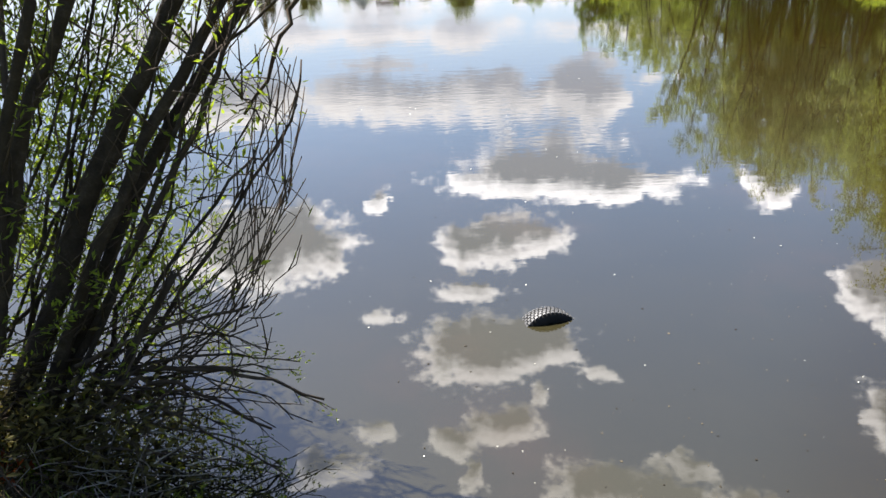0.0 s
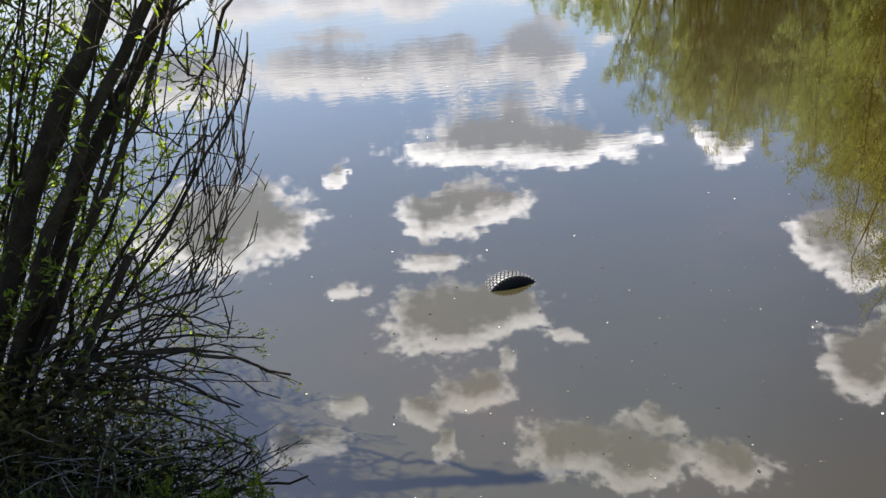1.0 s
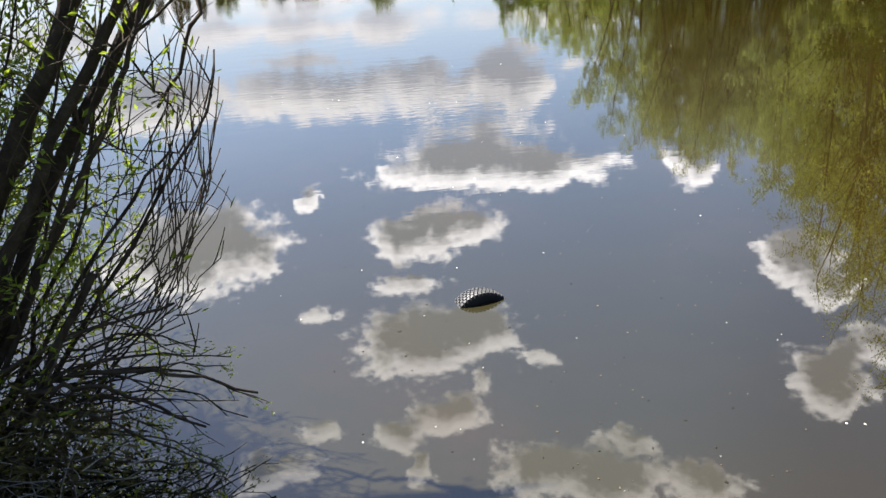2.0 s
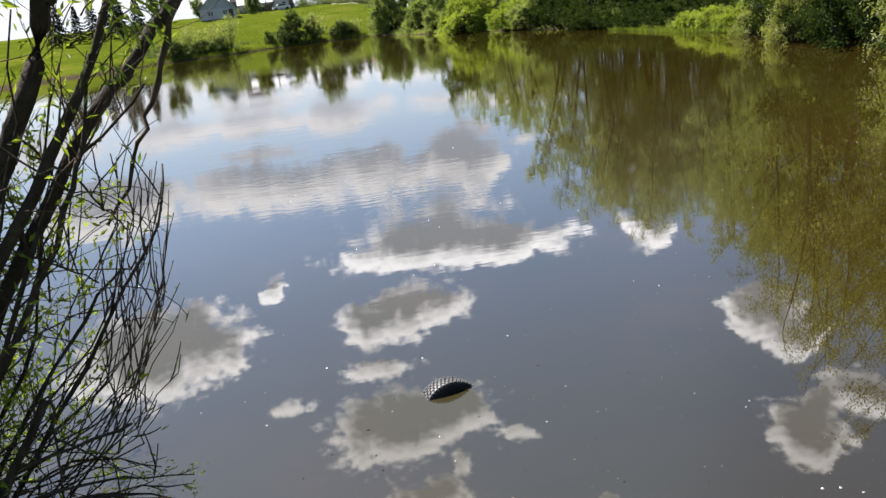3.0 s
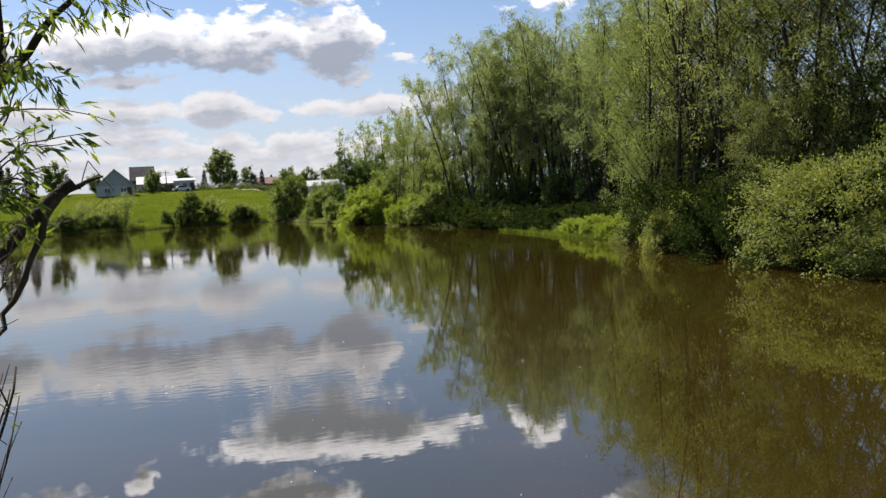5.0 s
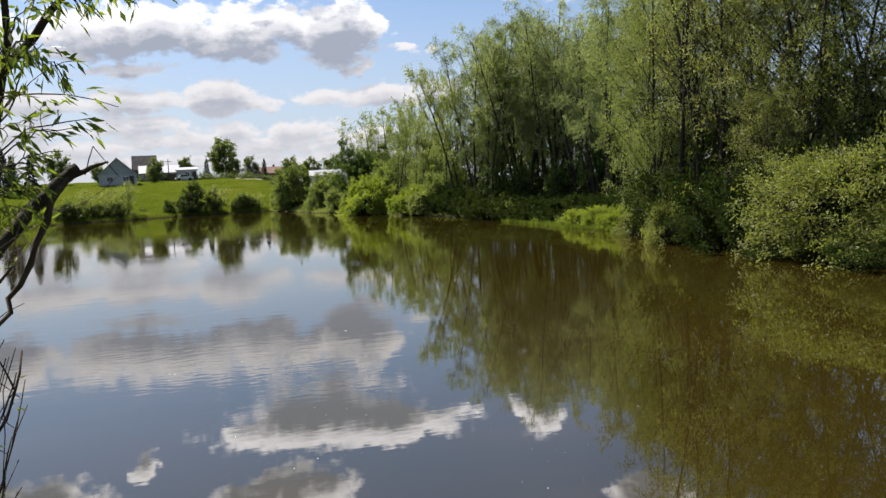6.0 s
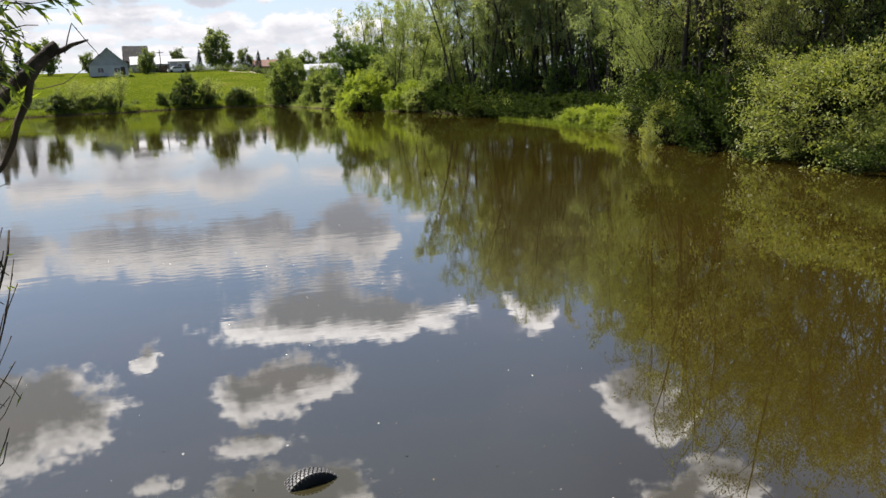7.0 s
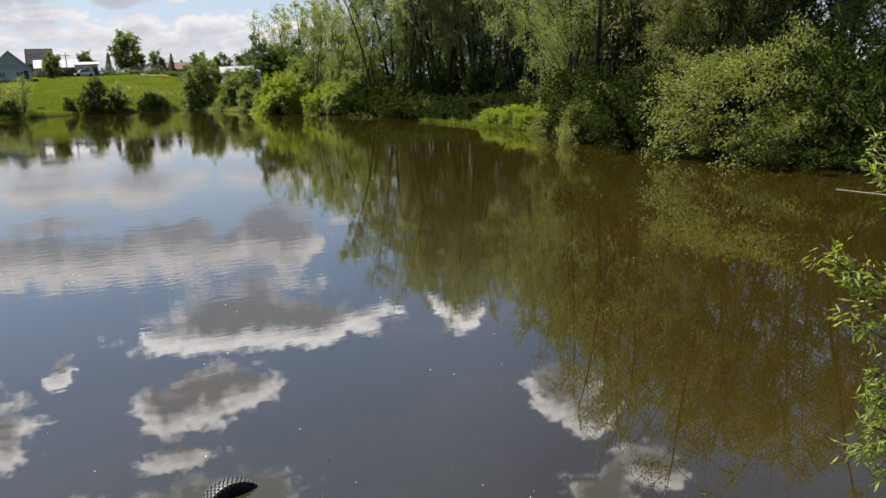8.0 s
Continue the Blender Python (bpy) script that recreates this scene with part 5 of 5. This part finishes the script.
# the fan of dead twigs that sweeps out over the water
for k in range(24):
    s = ((k + wr.uniform(0, 1)) / 24) ** 1.5
    base = np.array([-2.15, 4.25, 0.45]) + wr.normal(0, 1, 3) * (0.2, 0.18, 0.22)
    tip = np.array([-0.90, 5.15, 2.35]) * (1 - s) + np.array([-1.05, 4.4, 0.95]) * s + wr.normal(0, 1, 3) * (0.12, 0.2, 0.14)
    tip[0] = min(tip[0], -0.86)
    mid = base * 0.42 + tip * 0.58 + np.array([0.16, 0, -0.20]) + wr.normal(0, 0.06, 3)
    line = curve([base, mid, tip], 10, wr, 0.026)
    r = wr.uniform(0.003, 0.0085)
    bag = Bag()
    bag.tube(line - WILLOW_AT, np.linspace(r, 0.003, 10), 6)
    part("dead_twig", bag.mesh("dead_twig", M_TWIG, True), near_willow)
    for j in range(wr.integers(1, 4)):
        q = along(line, np.array([wr.uniform(0.45, 0.95)]))[0]
        side = bent(wr, q, (line[-1] - line[-4]) * 2 + wr.normal(0, 0.35, 3) + (0, 0, 0.2), wr.uniform(0.15, 0.42), 4, 0.5, 0.14)
        twig(side, 0.006, 0.003, int(wr.integers(0, 3)), (0.05, 0.014), 0.02)
# twigs from all stems
for si, line in enumerate(MAIN[:12]):
    for j in range(12):
        q = along(line, np.array([wr.uniform(0.15, 0.98)]))[0]
        w = np.array([0.35, 0.2, 0.8]) + wr.normal(0, 0.6, 3)
        side = bent(wr, q, w, wr.uniform(0.35, 1.1), 6, 0.1, 0.13)
        twig(side, wr.uniform(0.003, 0.008), 0.002, int(wr.integers(0, 10)) if q[2] > 1.0 else 2, (0.085, 0.022), 0.03)
# drooping dead ends and the crook-tipped ones
for k in range(14):
    q = np.array([-1.15, 4.7, 1.7]) + wr.normal(0, 1, 3) * (0.14, 0.3, 0.3)
    twig(bent(wr, q, (0.5, 0.1, 0.2), wr.uniform(0.25, 0.6), 6, -1.6, 0.1), 0.004, 0.002)
# tangle at the foot: dry sticks in all directions
for k in range(260):
    q = np.array([-2.4, 3.95, 0.34]) + wr.normal(0, 1, 3) * (0.45, 0.26, 0.2)
    q[2], q[0] = max(q[2], 0.03), min(q[0], -1.75)
    line = bent(wr, q, wr.normal(0, 1, 3) * (1, 0.8, 0.4) + (0.25, 0, 0.1), wr.uniform(0.2, 0.6), 5, -0.25, 0.15)
    line[:, 2] = np.maximum(line[:, 2], 0.012)
    twig(line, wr.uniform(0.003, 0.008), 0.002)
# leafy shoots behind the stems
for k in range(430):
    q = np.array([-2.65, 5.4, 1.6]) + wr.normal(0, 1, 3) * (0.5, 0.4, 0.85)
    if q[2] < 0.1:
        continue
    twig(bent(wr, q, (0.1, 0.0, 0.9) + wr.normal(0, 0.4, 3), wr.uniform(0.3, 0.8), 5, -0.3, 0.12), 0.004, 0.002, 22, (0.075, 0.022), 0.05)
# thin bare twigs that cross among the stems
for k in range(150):
    q = np.array([-2.3, 4.6, 1.5]) + wr.normal(0, 1, 3) * (0.5, 0.35, 0.75)
    if q[2] > 0.1:
        twig(bent(wr, q, (0.6, 0.1, 0.6) + wr.normal(0, 0.6, 3), wr.uniform(0.3, 0.9), 5, -0.1, 0.14), wr.uniform(0.003, 0.007), 0.002, 2, (0.06, 0.017), 0.03)
# shoots in the lower middle, catching light
for k in range(60):
    q = np.array([-2.3, 4.3, 1.05]) + wr.normal(0, 1, 3) * (0.28, 0.25, 0.45)
    q[2] = max(q[2], 0.1)
    twig(bent(wr, q, (0.2, -0.1, 0.7) + wr.normal(0, 0.4, 3), wr.uniform(0.15, 0.4), 4, -0.2, 0.12), 0.004, 0.002, 14, (0.06, 0.018), 0.03)
# low bare twigs that reach out over the water, some with a tuft of leaves
for tip, n in (((-0.82, 4.32, 0.25), 6), ((-1.11, 4.25, 0.12), 0), ((-1.03, 4.39, 0.20), 0), ((-0.98, 4.40, 0.45), 26), ((-0.94, 4.41, 0.50), 16), ((-1.30, 4.55, 0.35), 20),
               ((-1.02, 3.93, 0.08), 30), ((-0.95, 3.81, 0.06), 24), ((-1.17, 4.35, 0.30), 0), ((-1.16, 4.58, 0.50), 10), ((-1.35, 4.22, 0.10), 22), ((-0.86, 4.2, 0.18), 0)):
    tip = np.array(tip)
    base = np.array([-2.1, 4.2, 0.42]) + wr.normal(0, 1, 3) * (0.12, 0.12, 0.12)
    mid = base * 0.45 + tip * 0.55 + np.array([0.0, 0.0, 0.10]) + wr.normal(0, 0.05, 3)
    line = curve([base, mid, tip], 9, wr, 0.012)
    line[:, 2] = np.maximum(line[:, 2], 0.03)
    twig(line, wr.uniform(0.007, 0.014), 0.004, 0)
    for j in range(3):
        q = along(line, np.array([wr.uniform(0.6, 0.98)]))[0]
        twig(bent(wr, q, (line[-1] - line[-3]) * 4 + wr.normal(0, 0.35, 3), wr.uniform(0.08, 0.18), 4, -0.2, 0.12), 0.004, 0.002, n, (0.032, 0.011), 0.028, 0)
# unseen crown added over the back of the clump to shade the near water
for k in range(6):
    base = np.array([-2.9, 4.6, 2.1]) + wr.normal(0, 0.15, 3)
    tip = np.array([-3.0, 6.8, 4.2]) + wr.normal(0, 1, 3) * (0.45, 0.5, 0.3)
    line = curve([base, base * 0.5 + tip * 0.5 + np.array([0, -0.15, 0.2]), tip], 8, wr, 0.02)
    twig(line, 0.022, 0.006)
    for j in range(26):
        q = along(line, np.array([wr.uniform(0.45, 1.0)]))[0] + wr.normal(0, 0.12, 3)
        twig(bent(wr, q, wr.normal(0, 0.8, 3) + (0.1, 0, 0.3), wr.uniform(0.3, 0.8), 5, -0.6, 0.1), 0.006, 0.002, 70, (0.12, 0.038), 0.09, 0.4)
# overhanging leafy crown
for k in range(95):
    q = np.array([-1.4, 4.7, 4.2]) + wr.normal(0, 1, 3) * (0.6, 0.28, 0.5)
    if q[2] < 3.2 or q[0] > -0.85:
        continue
    twig(bent(wr, q, (0.4, 0, 0.3) + wr.normal(0, 0.5, 3), wr.uniform(0.3, 0.8), 5, -0.7, 0.1), 0.006, 0.002, 22, (0.09, 0.022), 0.04, 0.5)
# hanging leafy ends under the upper branch
for base, tip, n in (((-0.40, 5.15, 4.50), (0.16, 5.15, 4.33), 22), ((-0.45, 5.1, 4.45), (-0.06, 5.1, 4.31), 20), ((-0.5, 5.05, 4.3), (-0.31, 5.0, 4.21), 22), ((-0.6, 5.05, 4.25), (-0.46, 5.0, 4.18), 22),
                     ((-0.75, 5.0, 4.05), (-0.58, 4.9, 4.2), 18), ((-0.5, 5.05, 4.35), (-0.22, 5.0, 4.33), 18), ((-0.75, 5.0, 3.95), (-0.43, 4.9, 3.80), 34), ((-0.78, 5.0, 3.95), (-0.51, 4.9, 3.88), 34),
                     ((-0.8, 4.95, 3.9), (-0.58, 4.8, 3.98), 26), ((-0.85, 4.75, 3.38), (-0.31, 4.7, 3.58), 20), ((-0.85, 4.75, 3.36), (-0.41, 4.7, 3.53), 18), ((-0.9, 4.65, 3.22), (-0.47, 4.6, 3.40), 20),
                     ((-0.92, 4.65, 3.2), (-0.60, 4.6, 3.33), 24), ((-0.95, 4.6, 3.4), (-0.66, 4.6, 3.55), 20), ((-0.95, 4.55, 3.0), (-0.70, 4.5, 3.13), 24), ((-0.92, 4.55, 3.05), (-0.63, 4.5, 3.20), 24),
                     ((-0.95, 4.9, 3.8), (-0.70, 4.8, 3.93), 26), ((-0.95, 4.8, 3.6), (-0.69, 4.7, 3.68), 26), ((-1.0, 4.6, 3.2), (-0.72, 4.5, 3.33), 26), ((-1.0, 4.6, 2.8), (-0.82, 4.5, 2.9), 22)):
    base, tip = np.array(base), np.array(tip)
    line = curve([base, base * 0.5 + tip * 0.5 + np.array([0, 0, 0.05]), tip], 8, wr, 0.01)
    twig(line, 0.006, 0.002, n // 3, (0.1, 0.025), 0.03, 1.0, crown_bag)
    for j in range(4):
        q = along(line, np.array([wr.uniform(0.25, 1.0)]))[0]
        twig(bent(wr, q, (tip - base) * 0.7 + wr.normal(0, 0.22, 3), wr.uniform(0.07, 0.2), 4, -1.2, 0.12), 0.003, 0.0015, n // 6, (0.095, 0.025), 0.022, 0.8, crown_bag)
# wire-like broken shoot on the broken end, and a thin bowed one below it
twig(np.array([(-0.49, 5.55, 3.3), (-0.46, 5.55, 3.40), (-0.43, 5.55, 3.48)]), 0.004, 0.003)
twig(np.array([(-0.43, 5.55, 3.48), (-0.37, 5.55, 3.39), (-0.29, 5.55, 3.28)]), 0.003, 0.002)
twig(np.array([(-0.82, 5.4, 3.1), (-0.64, 5.5, 3.09), (-0.51, 5.5, 3.12), (-0.39, 5.5, 3.2), (-0.29, 5.5, 3.29)]), 0.003, 0.002)
# withered leaves caught in the brushwood at the foot
litter = Bag()
n = 5200
pts = np.array([-2.55, 3.95, 0.28]) + wr.normal(0, 1, (n, 3)) * (0.5, 0.22, 0.24)
pts[:, 2] = np.maximum(pts[:, 2], 0.02)
pts = pts[pts[:, 0] < -1.45]
litter.leaves(pts - WILLOW_AT, wr.normal(0, 1, (len(pts), 3)) * (1, 1, 0.5), 0.07, 0.024, wr, 0.25)
part("withered_leaves", litter.mesh("withered_leaves", M_WITHERED), near_willow, "dark withered leaves caught in brushwood")["kind"] = "stuff"
dry = Bag()
for k in range(110):
    q = np.array([-2.3, 3.8, 0.24]) + wr.normal(0, 1, 3) * (0.45, 0.2, 0.14)
    q[2] = max(q[2], 0.03)
    line = bent(wr, q, wr.normal(0, 1, 3) * (1, 0.6, 0.35) + (0.3, 0, 0.1), wr.uniform(0.15, 0.5), 4, -0.2, 0.1)
    line[:, 2] = np.maximum(line[:, 2], 0.012)
    dry.tube(line - WILLOW_AT, np.linspace(wr.uniform(0.003, 0.006), 0.002, 5), 4)
part("dry_sticks", dry.mesh("dry_sticks", M_PALE_TWIG, True), near_willow, "pale dry sticks tangled at the foot")["kind"] = "stuff"
part("brushwood", twig_bag.mesh("brushwood", M_TWIG, True), near_willow, "tangle of thin dead brown twigs")["kind"] = "stuff"
part("leaves", leaf_bag.mesh("leaves", M_WILLOW_LEAF), near_willow, "narrow yellow-green willow leaves")["kind"] = "stuff"
part("hanging_leaves", crown_bag.mesh("hanging_leaves", M_SHADED_CROWN_LEAF), near_willow, "long hanging willow leaves with shade painted into their dark green")["kind"] = "stuff"

# ---------------------------------------------------------------- willow shoots at the other side of the standing place
right_willow = thing("willow_shrub", "young willow shrub with bright green leafy shoots", "bush", (4.9, 2.2, 0))
WILLOW_AT = np.array((4.9, 2.2, 0.0))
twig_bag, leaf_bag = Bag(), Bag()
for tip, n in (((3.65, 3.18, 2.11), 12), ((3.73, 3.09, 2.06), 14), ((3.74, 3.08, 1.98), 12), ((3.78, 3.04, 1.83), 14), ((3.75, 3.07, 1.74), 16), ((3.77, 3.05, 1.46), 8),
               ((3.83, 2.98, 1.29), 18), ((3.81, 2.99, 1.14), 20), ((3.80, 3.00, 0.98), 16), ((3.87, 2.92, 1.22), 22), ((3.95, 2.83, 1.08), 24), ((3.90, 2.89, 0.95), 20),
               ((3.98, 2.81, 1.32), 22), ((3.94, 2.86, 2.12), 16), ((3.97, 2.83, 1.98), 20), ((3.91, 2.89, 1.9), 16), ((3.95, 2.85, 1.62), 18), ((3.92, 2.88, 1.42), 18),
               ((4.85, 3.85, 2.5), 16), ((4.78, 3.78, 2.38), 14), ((4.9, 3.7, 2.3), 12)):
    tip = np.array(tip) + np.array([0.10, -0.12, 0.0])
    base = np.array([4.9, 2.2, 0.3]) + wr.normal(0, 0.12, 3)
    mid = base * 0.45 + tip * 0.55 + np.array([0.14, -0.04, 0.10])
    line = curve([base, mid, tip], 10, wr, 0.012)
    twig(line, 0.009, 0.003, 0)
    for j in range(6):
        q = along(line, np.array([wr.uniform(0.86, 1.0)]))[0]
        twig(bent(wr, q, (tip - mid) * 0.8 + wr.normal(0, 0.42, 3), wr.uniform(0.05, 0.16), 4, -0.5, 0.15), 0.003, 0.0015, n // 2 + 2, (0.066, 0.017), 0.022, 0.35)
pale = Bag()
pale.tube(np.array([(4.86, 3.93, 2.2), (5.05, 3.72, 2.17), (5.4, 3.3, 2.1), (4.95, 2.3, 0.4)]) - WILLOW_AT, np.linspace(0.006, 0.011, 4), 6)
part("dead_twig", pale.mesh("pale_dead_twig", M_PALE_TWIG, True), right_willow, "pale weathered leafless twig")
part("brushwood", twig_bag.mesh("brushwood", M_TWIG, True), right_willow)["kind"] = "stuff"
part("leaves", leaf_bag.mesh("leaves", M_SHOOT_LEAF), right_willow)["kind"] = "stuff"

# ---------------------------------------------------------------- plants on the near bank
rs = np.random.default_rng(101)
xx, yy = rs.uniform(-4.2, -0.7, 5000), rs.uniform(2.6, 4.9, 5000)
keep = (shore_distance(xx, yy) > -0.06)
xx, yy = xx[keep], yy[keep]
half = len(xx) // 2
blades("bank_plants", "grass and herbs on the near bank", "grass", np.stack([xx, yy, np.maximum(ground_height(xx, yy), 0) - 0.01], 1)[:half], 0.13, 0.012, M_GROVE_LEAF, 102)
blades("dry_litter", "dry brown grass and leaf litter on the near bank", "litter", np.stack([xx, yy, np.maximum(ground_height(xx, yy), 0)], 1)[half:], 0.11, 0.012, M_STRAW, 103, 0.15)
for hx, hy, hs in ((-0.92, 3.52, 1.0), (-1.15, 3.5, 0.9), (-1.5, 3.6, 1.0), (-2.35, 3.75, 1.0)):
    herb = thing("herb", "low leafy yellow-green herb at the water's edge", "plant", (hx, hy, max(on_ground(hx, hy), 0)), 0, "herbs on the bank")
    stalks, leafs = Bag(), Bag()
    for k in range(14):
        line = bent(rs, (rs.normal(0, 0.03), rs.normal(0, 0.03), -0.02), rs.normal(0, 0.35, 3) + (0, 0, 1), rs.uniform(0.08, 0.2) * hs, 4, 0.1, 0.1)
        stalks.tube(line, np.linspace(0.003, 0.0015, 5), 4)
        m = 9
        leafs.leaves(along(line, rs.uniform(0.3, 1, m)), rs.normal(0, 0.7, (m, 3)) + (0, 0, 0.5), 0.035, 0.013, rs)
    part("stalks", stalks.mesh("stalks", M_BLADE), herb)
    part("leaves", leafs.mesh("leaves", M_YELLOW_LEAF), herb)
rust = thing("dry_sprig", "wilted sprig of rusty orange leaves on the bank", "leaves", (-2.5, 3.72, on_ground(-2.5, 3.72)))
stalks, leafs = Bag(), Bag()
for k in range(6):
    line = bent(rs, (rs.normal(0, 0.02), rs.normal(0, 0.02), -0.02), rs.normal(0, 0.5, 3) + (0, 0, 1), 0.14, 4, -0.2, 0.1)
    stalks.tube(line, np.linspace(0.003, 0.002, 5), 4)
    leafs.leaves(along(line, rs.uniform(0.4, 1, 5)), rs.normal(0, 0.6, (5, 3)) + (0, 0, 0.5), 0.07, 0.035, rs)
part("stalk", stalks.mesh("stalk", M_TWIG), rust)
part("leaves", leafs.mesh("leaves", M_RUST_LEAF), rust)
